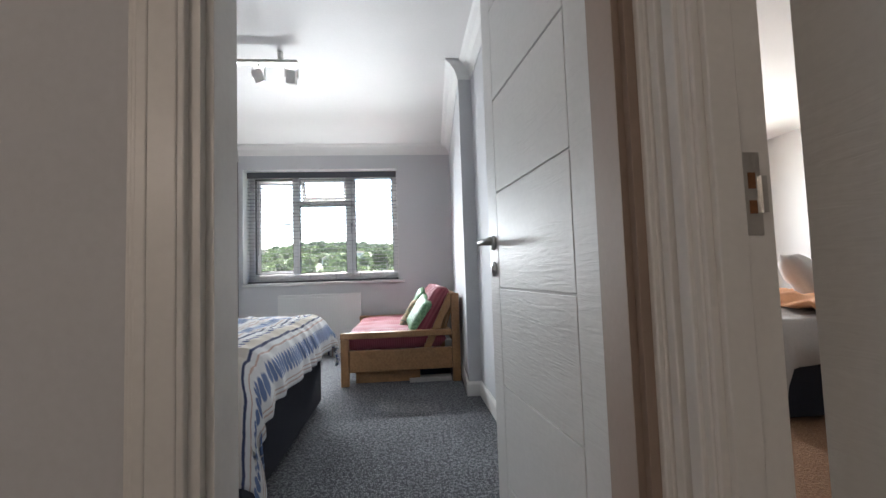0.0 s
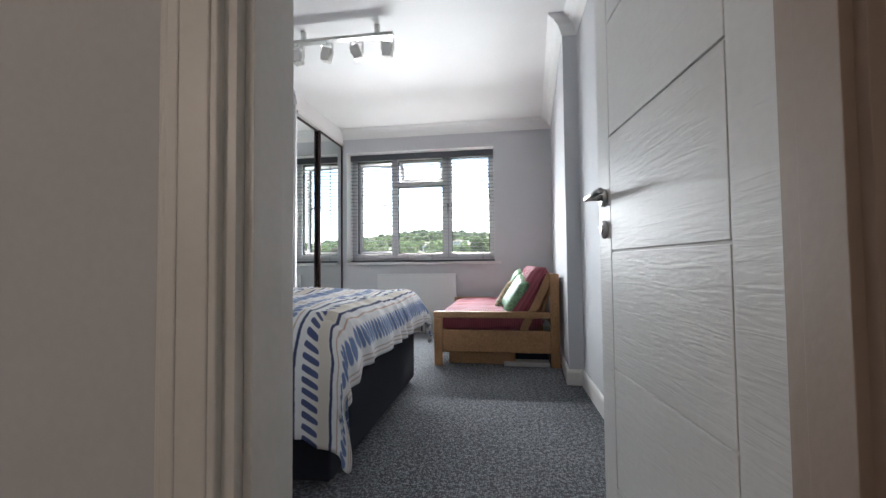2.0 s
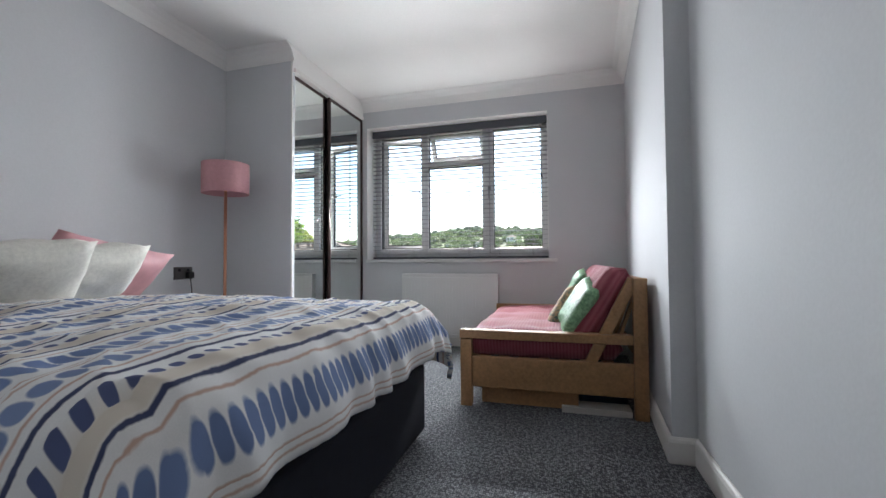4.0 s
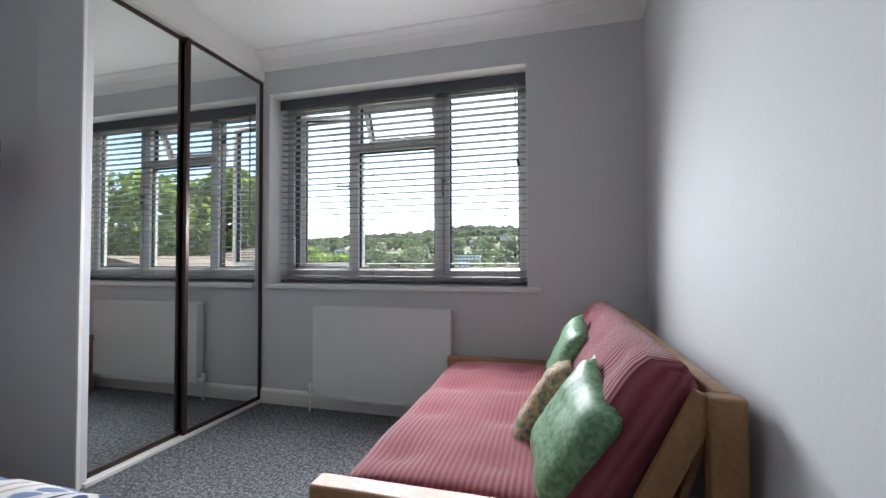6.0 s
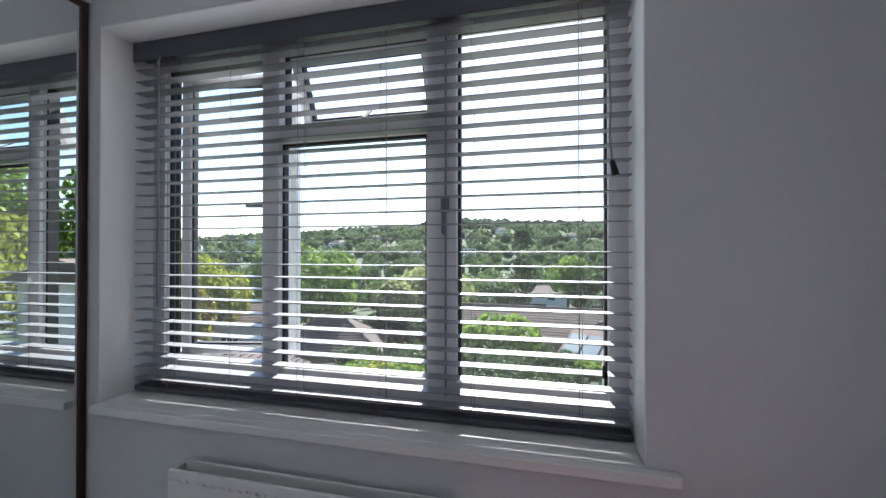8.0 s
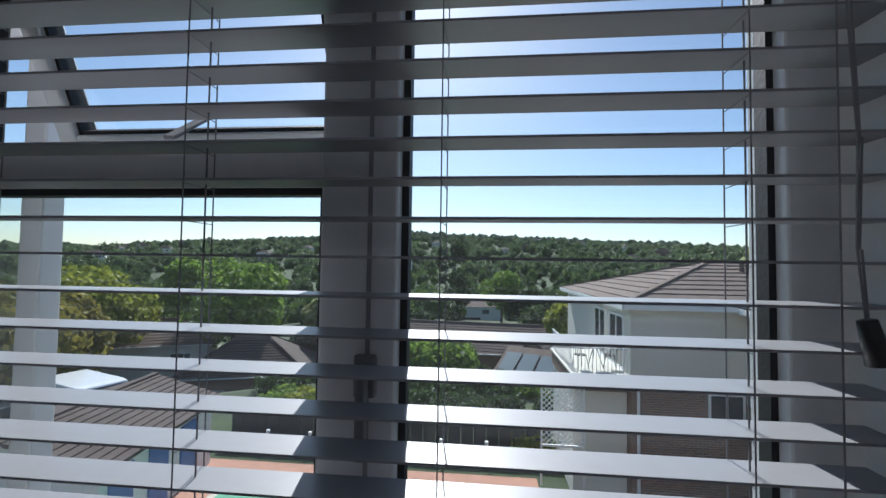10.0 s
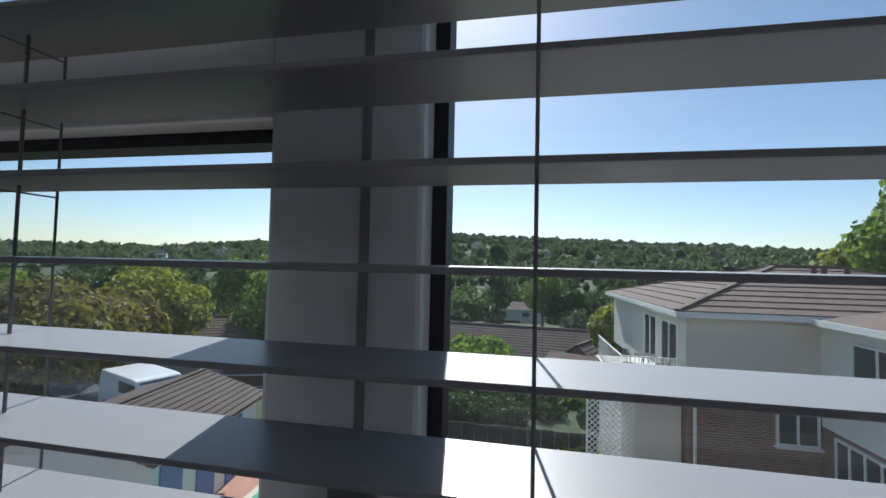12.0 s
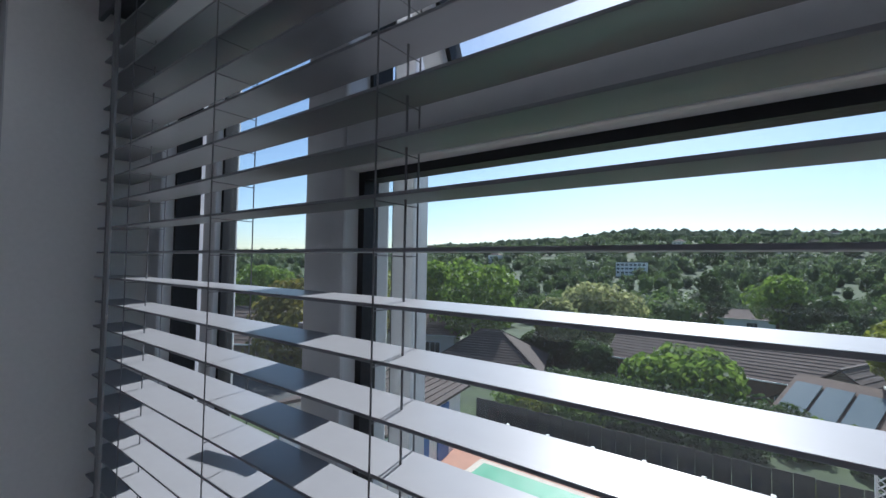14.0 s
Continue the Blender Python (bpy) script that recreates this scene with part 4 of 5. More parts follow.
# ---- bed in the next room ----
bed2 = thing("divan_bed", "dark divan bed with a grey duvet in the next bedroom", "bed")
part("base", boxes((2.30, 4.2, 2.95, 4.4, 0.03, 0.34), bevel=0.01), M_NAVY, bed2)
bm = grid_sheet(50, 40, lambda u, v: (2.26 + u * 1.96, 2.90 + v * 1.52, 0.60 - 0.30 * max(0, 1 - u / 0.05) ** 2 - 0.26 * max(0, 1 - v / 0.06) ** 2 + 0.05 * noise.noise(Vector((u * 6, v * 6, 1)))))
M_GREYD = mat("grey_duvet_cotton", (0.48, 0.46, 0.44), 0.9, var=0.08)
ob = tagged(part("duvet", bm, M_GREYD, None, "", True), "rumpled pale grey duvet on the next room's bed", "duvet")
ob.modifiers.new("thickness", 'SOLIDIFY').thickness = 0.05
bm = grid_sheet(30, 30, lambda u, v: (2.6 + u * 0.9, 2.92 + v * 1.1, 0.672 - 0.12 * max(0, 1 - v / 0.10) ** 2 + 0.05 * noise.noise(Vector((u * 6, v * 6, 7)))))
M_PEACH = mat("peach_throw", (0.62, 0.30, 0.15), 0.9, var=0.15)
ob = tagged(part("throw_blanket", bm, M_PEACH, None, "", True), "peach orange throw lying on the grey duvet", "blanket")
ob.modifiers.new("thickness", 'SOLIDIFY').thickness = 0.02
ob = tagged(part("pillow", pillow(0.7, 0.45, 0.2, 3), M_GREYD, None, "", True), "grey pillow at the head of the next room's bed", "pillow")
ob.matrix_world = pose(3.35, 3.75, 0.78, 0, 0, 40) @ pose(0, 0, 0, -30, 0, 0)

# lamp fitting added behind the camera to go with the hall fill
hl = thing("unseen_lamp_fitting", "added ceiling lamp rose and stem in the hall, out of view", "lamp")
M_OPAL = mat("opal_glass", (0.8, 0.78, 0.74), 0.3, var=0.02, bump=0)
part("rose", tube(bmesh.new(), (-1.45, -1.0, CEIL - 0.03), (-1.45, -1.0, CEIL - 0.001), 0.06, 20), M_TRIM, hl)
part("stem", tube(bmesh.new(), (-1.45, -1.0, CEIL - 0.12), (-1.45, -1.0, CEIL - 0.03), 0.008, 10), M_CHROME, hl)

# ---- outside: land, woods, houses ----
RIDGE = [(-180, 14.0), (-90, 14.0), (-50, 26.0), (-34, 30.0), (-19, 44.0), (-5, 56.0), (4, 60.0), (10, 65.0), (22, 48.0), (34, 34.0), (47, 16.0), (69, 8.0), (90, 8.0), (180, 14.0)]   # bearing to the left, height


def ridge(b):
    for (b0, h0), (b1, h1) in zip(RIDGE, RIDGE[1:]):
        if b0 <= b <= b1:
            k = (b - b0) / (b1 - b0)
            k = k * k * (3 - 2 * k)
            return h0 + (h1 - h0) * k
    return 14.0


def ground_z(x, y):
    r = math.hypot(x, y - 6)
    b = math.degrees(math.atan2(-x, y - 6))
    rows = [(0, -5.62), (26, -5.62), (40, -9.4), (62, -10.5), (130, -15.5), (230, -14), (360, -6), (620, 0.55 * ridge(b)), (900, ridge(b)), (1300, ridge(b) - 30), (4600, ridge(b) - 60)]
    for (r0, z0), (r1, z1) in zip(rows, rows[1:]):
        if r <= r1:
            k = (r - r0) / (r1 - r0)
            return z0 + (z1 - z0) * k + (2.0 * noise.noise(Vector((x / 70, y / 70, 0))) if r > 80 else 0)
    return rows[-1][1]


M_GRASS = mat("meadow_grass", (0.032, 0.055, 0.018), 0.95, var=0.35, scale=0.05, grain=0.6, bump=0.0, second=(0.06, 0.09, 0.028))
bm = bmesh.new()
radii = [0.5, 8, 16, 22, 26, 30, 35, 40, 48, 56, 64, 80, 100, 130, 170, 230, 290, 360, 440, 530, 620, 720, 820, 900, 1000, 1150, 1300, 2000, 3200, 4600]
rings = []
for r in radii:
    ring = []
    for k in range(120):
        a = 2 * math.pi * k / 120
        x, y = r * math.sin(a), 6 + r * math.cos(a)
        ring.append(bm.verts.new((x, y, ground_z(x, y))))
    rings.append(ring)
for a, b in zip(rings, rings[1:]):
    for k in range(120):
        bm.faces.new((a[k], b[k], b[(k + 1) % 120], a[(k + 1) % 120]))
bm.faces.new(rings[0][::-1])
bmesh.ops.recalc_face_normals(bm, faces=bm.faces)
struct("ground", bm, M_GRASS, "grassy ground that falls to a valley and rises to wooded hills", "ground")
M_BRICK0 = mat("brick_outer_wall", (0.30, 0.15, 0.10), 0.9, var=0.25)
struct("wall_lower_storeys", boxes((-4.2, 5.2, -1.6, 6.19, -5.7, -0.205)), M_BRICK0, "brick outer wall of the storeys below", "wall")


def leaf_mat(name, dark, light):
    m = bpy.data.materials.new(name)
    m.use_nodes = True
    nt = m.node_tree
    b = nt.nodes["Principled BSDF"]
    geo = node(m, "ShaderNodeNewGeometry")
    rp = m.node_tree.nodes.new("ShaderNodeValToRGB")
    rp.color_ramp.elements[0].color, rp.color_ramp.elements[1].color = (*dark, 1), (*light, 1)
    link(m, geo.outputs["Random Per Island"], rp.inputs[0])
    link(m, rp.outputs[0], b.inputs["Base Color"])
    b.inputs["Roughness"].default_value = 0.6
    b.inputs["Specular IOR Level"].default_value = 0.25
    tl = node(m, "ShaderNodeBsdfTranslucent")
    mx = node(m, "ShaderNodeMixShader")
    mx.inputs[0].default_value = 0.45
    link(m, rp.outputs[0], tl.inputs["Color"])
    link(m, b.outputs[0], mx.inputs[1])
    link(m, tl.outputs[0], mx.inputs[2])
    link(m, mx.outputs[0], nt.nodes["Material Output"].inputs[0])
    return m


L_GREEN = leaf_mat("green_leaves", (0.09, 0.155, 0.03), (0.25, 0.36, 0.065))
# dark leaves, taken darker still for the hedge's shaded near side
L_DARK_SHADED = leaf_mat("dark_shaded_leaves", (0.025, 0.05, 0.018), (0.075, 0.12, 0.036))
L_LIME = leaf_mat("yellow_green_leaves", (0.14, 0.17, 0.025), (0.36, 0.38, 0.06))
L_RUST = leaf_mat("olive_brown_leaves", (0.10, 0.10, 0.022), (0.26, 0.22, 0.05))
L_PALE = leaf_mat("pale_flowering_leaves", (0.16, 0.20, 0.07), (0.48, 0.48, 0.22))
M_BARK = mat("bark", (0.07, 0.05, 0.035), 0.95, var=0.3, scale=6, grain=40, bump=0.1)


def crown_mesh(rng, lobes, leaf, count):
    """Many small leaf clumps on the skin of several lobes; lobes: (x, y, z, r, squash)."""
    vs, fs = [], []
    wts = np.array([l[3] ** 2 for l in lobes])
    pick = rng.choice(len(lobes), size=count, p=wts / wts.sum())
    for i in pick:
        lx, ly, lz, lr, sq = lobes[i]
        d = rng.normal(size=3)
        d /= np.linalg.norm(d)
        rr = lr * (0.72 + 0.32 * rng.random() ** 0.6) * (1 + 0.16 * noise.noise(Vector(d * 2.6 + i)))
        c = np.array([lx, ly, lz]) + d * np.array([rr, rr, rr * sq])
        a = rng.normal(size=3)
        a /= np.linalg.norm(a)
        t = np.cross(d + 0.8 * a, a)
        t /= max(1e-6, np.linalg.norm(t))
        s = np.cross(t, d * 0.6 + a)
        s /= max(1e-6, np.linalg.norm(s))
        q = leaf * (0.6 + 0.8 * rng.random())
        n = len(vs)
        vs += [tuple(c + t * q), tuple(c + s * q * 0.6), tuple(c - t * q * 0.9), tuple(c - s * q * 0.6)]
        fs.append((n, n + 1, n + 2, n + 3))
    me = bpy.data.meshes.new("crown")
    me.from_pydata(vs, [], fs)
    return me


def tree(x, y, top, r, leaves, label, seed, leaf=0.30, count=2600, squash=0.95, name="tree", narrow=1.0, category="tree"):
    rng = np.random.default_rng(seed)
    g = ground_z(x, y)
    h = top - g
    squash = min(squash, max(0.25, h / (1.75 * r)))
    cz = max(r * squash * 0.75, h - r * squash)
    ob = tagged(new(name), label, category, "garden trees" if category == "tree" else "shrubs")
    ob.location = (x, y, g)
    lobes = [(0, 0, cz, r * 0.72 * narrow, squash / narrow)]
    for k in range(11):
        a, e = rng.random() * 6.28, rng.random() * 2.0 - 0.8
        rr = r * (0.30 + 0.22 * rng.random())
        lobes.append((math.cos(a) * (r - rr) * math.cos(e) * narrow, math.sin(a) * (r - rr) * math.cos(e) * narrow, cz + math.sin(e) * (r * squash / narrow - rr * 0.9), rr, 0.9))
    me = crown_mesh(rng, lobes, leaf, count)
    me.materials.append(leaves)
    c = new("crown", me)
    c.parent = ob
    bm = bmesh.new()
    tube(bm, (0, 0, -0.3), (0, 0, max(0.3, cz - r * 0.2)), 0.05 * r + 0.05, 10, 0.03 * r + 0.03)
    for k in range(5):
        a = k * 1.26 + rng.random()
        tube(bm, (0, 0, max(0.2, cz - r * 0.55)), (math.cos(a) * r * 0.55, math.sin(a) * r * 0.55, cz + r * 0.25 * rng.random()), 0.022 * r + 0.02, 7, 0.01 * r)
    part("trunk", bm, M_BARK, ob)
    return ob


TREES = [
    (-26.7, 47.6, 2.9, 6.1, L_GREEN, "broad round green tree in full leaf", 1),
    (-16.65, 63.6, -0.4, 6.6, L_PALE, "wide dome-shaped tree with pale blossom on top", 2),
    (-36.0, 40.0, 2.6, 5.6, L_LIME, "yellow-green tree behind the houses", 3),
    (-26.6, 24.4, 0.8, 5.2, L_RUST, "olive-brown garden tree beside the drive", 4),
    (-28.6, 30.4, -0.2, 4.2, L_RUST, "olive-brown garden tree beside the drive", 5),
    (-3.6, 35.4, -3.2, 3.8, L_GREEN, "green rounded garden tree", 6),
    (20.6, 30.0, 8.2, 4.6, L_GREEN, "tall green tree behind the neighbouring roof", 7),
    (21.5, 24.5, 7.0, 4.2, L_GREEN, "tall green tree beside the neighbouring wing", 8),
    (21.5, 35.0, 5.0, 4.0, L_LIME, "yellow-green tree behind the neighbouring roof", 9),
    (27.0, 21.0, 7.5, 4.8, L_GREEN, "tall green tree beside the neighbouring wing", 10),
    (15.5, 11.5, 3.2, 3.4, L_GREEN, "green garden tree beside the neighbouring wing", 51),
    (20.0, 15.5, 4.6, 3.8, L_LIME, "yellow-green garden tree beside the neighbouring wing", 52),
    (13.0, 7.5, 2.0, 3.0, L_GREEN, "green garden tree beside the neighbouring wing", 53),
    (9.9, 100.0, -1.8, 5.6, L_DARK_SHADED, "dark rounded tree across the valley", 11),
    (4.4, 106.0, 0.8, 5.6, L_GREEN, "green rounded tree across the valley", 12),
    (-7.0, 118.0, 3.3, 5.0, L_DARK_SHADED, "dark tall conifer across the valley", 13),
    (34.0, 96.0, -1.0, 7.0, L_GREEN, "green rounded tree across the valley", 14),
    (-40.0, 60.0, 2.5, 5.5, L_GREEN, "broad green tree behind the roofs", 15),
    (-52.0, 52.0, 2.0, 6.0, L_DARK_SHADED, "dark green tree behind the roofs", 16),
    (-18.5, 52.0, -2.0, 3.0, L_PALE, "small pale tree between the roofs", 17),
    (6.4, 36.3, -0.6, 2.4, L_LIME, "yellow-green tree beside the neighbouring house", 18),
    (-62.0, 42.0, 1.5, 6.0, L_GREEN, "broad green tree beyond the drive", 19),
    (-19.8, 54.5, -4.6, 3.6, L_DARK_SHADED, "dark green tree behind the brick bungalow", 21),
    (-13.2, 50.0, -6.0, 3.0, L_DARK_SHADED, "dark green tree between the brown roofs", 22),
    (-5.5, 36.5, -4.8, 2.0, L_PALE, "pale grey-green small garden tree", 20),
]
for x, y, top, r, lv, lab, sd in TREES:
    d = math.hypot(x, y)
    tree(x, y, top, r, lv, lab, sd, leaf=0.15 * (1 + d / 70), count=9000 if sd == 2 else (7500 if d < 75 else 3600), squash=0.75 if sd == 2 else (1.6 if sd == 13 else 0.95), narrow=0.6 if sd == 13 else 1.0)
for x, y, top, r, lv, lab, sd in ((-6.5, 25.8, -4.75, 1.4, L_GREEN, "clipped green hedge shrub behind the pool", 31), (-3.8, 26.0, -4.7, 1.5, L_DARK_SHADED, "clipped green hedge shrub behind the pool, leaves darkened for shade", 32),
                                  (-1.2, 26.2, -4.8, 1.4, L_DARK_SHADED, "clipped green hedge shrub behind the pool, leaves darkened for shade", 33), (-9.0, 25.6, -4.6, 1.4, L_LIME, "clipped yellow-green hedge shrub behind the pool", 34),
                                  (-7.8, 25.7, -4.65, 1.4, L_GREEN, "clipped green hedge shrub behind the pool", 41), (-5.2, 25.9, -4.85, 1.4, L_DARK_SHADED, "clipped green hedge shrub behind the pool, leaves darkened for shade", 42), (-2.5, 26.1, -4.8, 1.4, L_DARK_SHADED, "clipped green hedge shrub behind the pool, leaves darkened for shade", 43), (-10.4, 25.5, -4.7, 1.4, L_GREEN, "clipped green hedge shrub behind the pool", 44), (1.6, 22.4, -4.7, 1.0, L_LIME, "bright yellow-green garden shrub", 35), (-17.5, 19.0, -4.6, 1.4, L_PALE, "pale flowering garden shrub by the drive", 36),
                                  (-12.0, 29.0, -5.6, 1.6, L_DARK_SHADED, "dark green shrub beside the brick bungalow", 37), (-7.5, 29.0, -5.4, 1.7, L_DARK_SHADED, "dark green shrub in the terraced garden", 61), (-5.0, 30.5, -5.2, 1.8, L_DARK_SHADED, "dark green shrub in the terraced garden", 62), (-2.6, 29.2, -5.3, 1.7, L_DARK_SHADED, "dark green shrub in the terraced garden", 63), (0.0, 30.8, -5.2, 1.8, L_DARK_SHADED, "dark green shrub in the terraced garden", 64), (-9.8, 31.5, -5.6, 1.8, L_DARK_SHADED, "dark green shrub in the terraced garden", 65), (-6.8, 33.0, -5.6, 1.9, L_DARK_SHADED, "dark green shrub in the terraced garden", 66), (0.8, 27.6, -5.0, 1.3, L_DARK_SHADED, "dark green shrub in the terraced garden", 67), (-3.8, 32.6, -5.5, 1.8, L_DARK_SHADED, "dark green shrub in the terraced garden", 68), (3.4, 27.0, -4.9, 1.2, L_DARK_SHADED, "dark green shrub in the terraced garden", 69), (2.5, 30.0, -5.5, 1.3, L_GREEN, "green shrub in the terraced garden", 38)):
    tree(x, y, top, r, lv, lab, sd, leaf=0.11, count=2200, squash=0.62, name="shrub", category="shrub")

# far woods: rounded tree-tops over valley and hill
rng = np.random.default_rng(77)
bm = bmesh.new()
bmesh.ops.create_icosphere(bm, subdivisions=1, radius=1.0)
SV = np.array([v.co[:] for v in bm.verts])
SF = np.array([[v.index for v in f.verts] for f in bm.faces])
bm.free()
def clump(seed, quads, leaf):
    """One tree-top of unit radius: leaf clumps over several lobes, round a small core."""
    r = np.random.default_rng(seed)
    lobes = [(0, 0, 0.1, 0.72, 1.05)]
    for k in range(9):
        a, e = r.random() * 6.28, r.random() * 1.9 - 0.5
        q = 0.28 + 0.2 * r.random()
        lobes.append((math.cos(a) * (1 - q) * math.cos(e), math.sin(a) * (1 - q) * math.cos(e), 0.1 + math.sin(e) * (1 - q), q, 0.9))
    me = crown_mesh(r, lobes, leaf, quads)
    v = np.array([p.co[:] for p in me.vertices])
    f = np.arange(len(v)).reshape(-1, 4)
    bpy.data.meshes.remove(me)
    return v, f


def woods(name, label, leaves, count, r0, r1, b0, b1, size, power=1.0, quads=0, leaf=0.1):
    V, F, n = [], [], 0
    kinds = [clump(400 + i, quads, leaf) for i in range(6)] if quads else []
    for k in range(count):
        r = r0 + (r1 - r0) * rng.random() ** power
        b = math.radians(b0 + (b1 - b0) * rng.random())
        x, y = -r * math.sin(b), 6 + r * math.cos(b)
        if r < 131 and abs(math.degrees(b) - 1.0) < 4.5:
            continue
        if noise.noise(Vector((x / 60, y / 60, 3))) < -0.42 and r < 700:
            continue
        s = size * (0.5 + 0.85 * rng.random())
        tall = s * (0.85 + 0.5 * rng.random())
        spot = np.array([x, y, ground_z(x, y) + s * 0.55])
        core = SV * 0.72 if quads else SV * (1 + 0.28 * np.array([noise.noise(Vector(v * 2.2 + k)) for v in SV]))[:, None]
        V.append(core * np.array([s, s, tall]) + spot)
        F += (SF + n).tolist()
        n += len(SV)
        if quads:
            v, f = kinds[int(rng.integers(6))]
            a = rng.random() * 6.28
            c, d = math.cos(a), math.sin(a)
            w = np.stack([v[:, 0] * c - v[:, 1] * d, v[:, 0] * d + v[:, 1] * c, v[:, 2]], 1)
            V.append(w * np.array([s, s, tall]) + spot)
            F += (f + n).tolist()
            n += len(v)
    me = bpy.data.meshes.new(name)
    me.from_pydata(np.concatenate(V).tolist(), [], F)
    me.materials.append(leaves)
    return tagged(new(name, me), label, "woodland", kind="stuff")


def wood_mat(name, dark, light):
    m = leaf_mat(name, dark, light)
    b = m.node_tree.nodes["Principled BSDF"]
    tc = node(m, "ShaderNodeTexCoord")
    ns = node(m, "ShaderNodeTexNoise", Scale=0.9, Detail=6.0)
    bp = node(m, "ShaderNodeBump", Strength=0.7, Distance=1.2)
    link(m, tc.outputs["Object"], ns.inputs["Vector"])
    link(m, ns.outputs["Fac"], bp.inputs["Height"])
    link(m, bp.outputs[0], b.inputs["Normal"])
    b.inputs["Roughness"].default_value = 0.9
    return m


woods("woodland_valley", "dense green tree-tops in the valley", leaf_mat("valley_foliage", (0.055, 0.095, 0.03), (0.14, 0.205, 0.055)), 380, 92, 330, -60, 75, 4.6, quads=420, leaf=0.085)
woods("woodland_valley", "dense dark green tree-tops in the valley", leaf_mat("valley_dark_foliage", (0.04, 0.07, 0.03), (0.09, 0.135, 0.045)), 480, 80, 330, -60, 75, 4.3, quads=420, leaf=0.085)
# slope and ridge leaves paler and bluer: distance haze put into their colour
woods("woodland_slope", "dense green tree-tops on the far slope", leaf_mat("slope_haze_foliage", (0.085, 0.125, 0.055), (0.16, 0.215, 0.09)), 1200, 330, 700, -60, 75, 5.6, quads=130, leaf=0.15)
woods("woodland_slope", "dense dark green tree-tops on the far slope", leaf_mat("slope_dark_haze_foliage", (0.07, 0.105, 0.05), (0.14, 0.19, 0.08)), 1200, 330, 700, -60, 75, 5.6, quads=130, leaf=0.15)
woods("woodland_ridge", "wooded skyline of the far hill", wood_mat("ridge_haze_foliage", (0.09, 0.13, 0.075), (0.18, 0.23, 0.12)), 2600, 680, 960, -60, 75, 6.2)

# building materials
M_ROOFB = mat("brown_concrete_tiles", (0.15, 0.105, 0.085), 0.9, var=0.25, scale=1.5, grain=20, bump=0.05)
M_ROOFD = mat("dark_brown_tiles", (0.075, 0.052, 0.045), 0.9, var=0.25, scale=1.5, grain=20, bump=0.05)
M_RENDER = mat("cream_render", (0.66, 0.63, 0.56), 0.9, var=0.05, scale=1.0, grain=30, bump=0.03)
M_WHITE = mat("white_masonry_paint", (0.78, 0.78, 0.77), 0.7, var=0.04, scale=1.0, grain=30, bump=0.03)
M_DGLASS = mat("dark_window_glass", (0.03, 0.04, 0.05), 0.05, var=0.2, scale=2, bump=0.0)
M_BLUE = mat("blue_painted_boards", (0.07, 0.16, 0.42), 0.6, var=0.1, scale=3)
M_BRICK = mat("brown_brick", (0.20, 0.10, 0.065), 0.9, var=0.2)
_b = M_BRICK.node_tree.nodes["Principled BSDF"]
_tc = node(M_BRICK, "ShaderNodeTexCoord")
_mp = node(M_BRICK, "ShaderNodeMapping")
_mp.inputs["Rotation"].default_value = (radians(90), 0, 0)
_bk = node(M_BRICK, "ShaderNodeTexBrick", Scale=1.0, Mortar_Size=0.012, Brick_Width=0.225, Row_Height=0.075)
_bk.inputs["Color1"].default_value, _bk.inputs["Color2"].default_value, _bk.inputs["Mortar"].default_value = (0.25, 0.125, 0.08, 1), (0.13, 0.07, 0.05, 1), (0.26, 0.22, 0.18, 1)
link(M_BRICK, _tc.outputs["Object"], _mp.inputs[0])
link(M_BRICK, _mp.outputs[0], _bk.inputs["Vector"])
link(M_BRICK, _bk.outputs["Color"], _b.inputs["Base Color"])
_bp = node(M_BRICK, "ShaderNodeBump", Strength=0.6, Distance=0.01)
link(M_BRICK, _bk.outputs["Fac"], _bp.inputs["Height"])
_bp.invert = True
link(M_BRICK, _bp.outputs[0], _b.inputs["Normal"])


def hip_roof(w, d, z0, z1, courses, over=0.35):
    """A hipped roof over a w by d house, in overlapping courses of tiles."""
    bm = bmesh.new()
    W, D = w / 2 + over, d / 2 + over
    m = min(W, D) * 0.999
    for i in range(courses):
        a, b = i / courses, (i + 1) / courses
        za, zb = z0 + (z1 - z0) * a + 0.035, z0 + (z1 - z0) * b
        lo = [bm.verts.new((sx * (W - m * a), sy * (D - m * a), za)) for sx, sy in ((-1, -1), (1, -1), (1, 1), (-1, 1))]
        hi = [bm.verts.new((sx * (W - m * b), sy * (D - m * b), zb)) for sx, sy in ((-1, -1), (1, -1), (1, 1), (-1, 1))]
        un = [bm.verts.new((v.co.x * 0.999, v.co.y * 0.999, za - 0.045)) for v in lo]
        for k in range(4):
            j = (k + 1) % 4
            bm.faces.new((lo[k], lo[j], hi[j], hi[k]))
            bm.faces.new((un[k], un[j], lo[j], lo[k]))
        if i == 0:
            bm.faces.new(un[::-1])
        if i == courses - 1:
            bm.faces.new(hi)
    # capping tiles along hips and ridge
    for sx, sy in ((-1, -1), (1, -1), (1, 1), (-1, 1)):
        bar(bm, (sx * W, sy * D, z0 + 0.04), (sx * (W - m), sy * (D - m), z1 + 0.03), 0.16, 0.08)
    if W > D:
        bar(bm, (-(W - m), 0, z1 + 0.03), (W - m, 0, z1 + 0.03), 0.18, 0.09)
    else:
        bar(bm, (0, -(D - m), z1 + 0.03), (0, D - m, z1 + 0.03), 0.18, 0.09)
    return bm


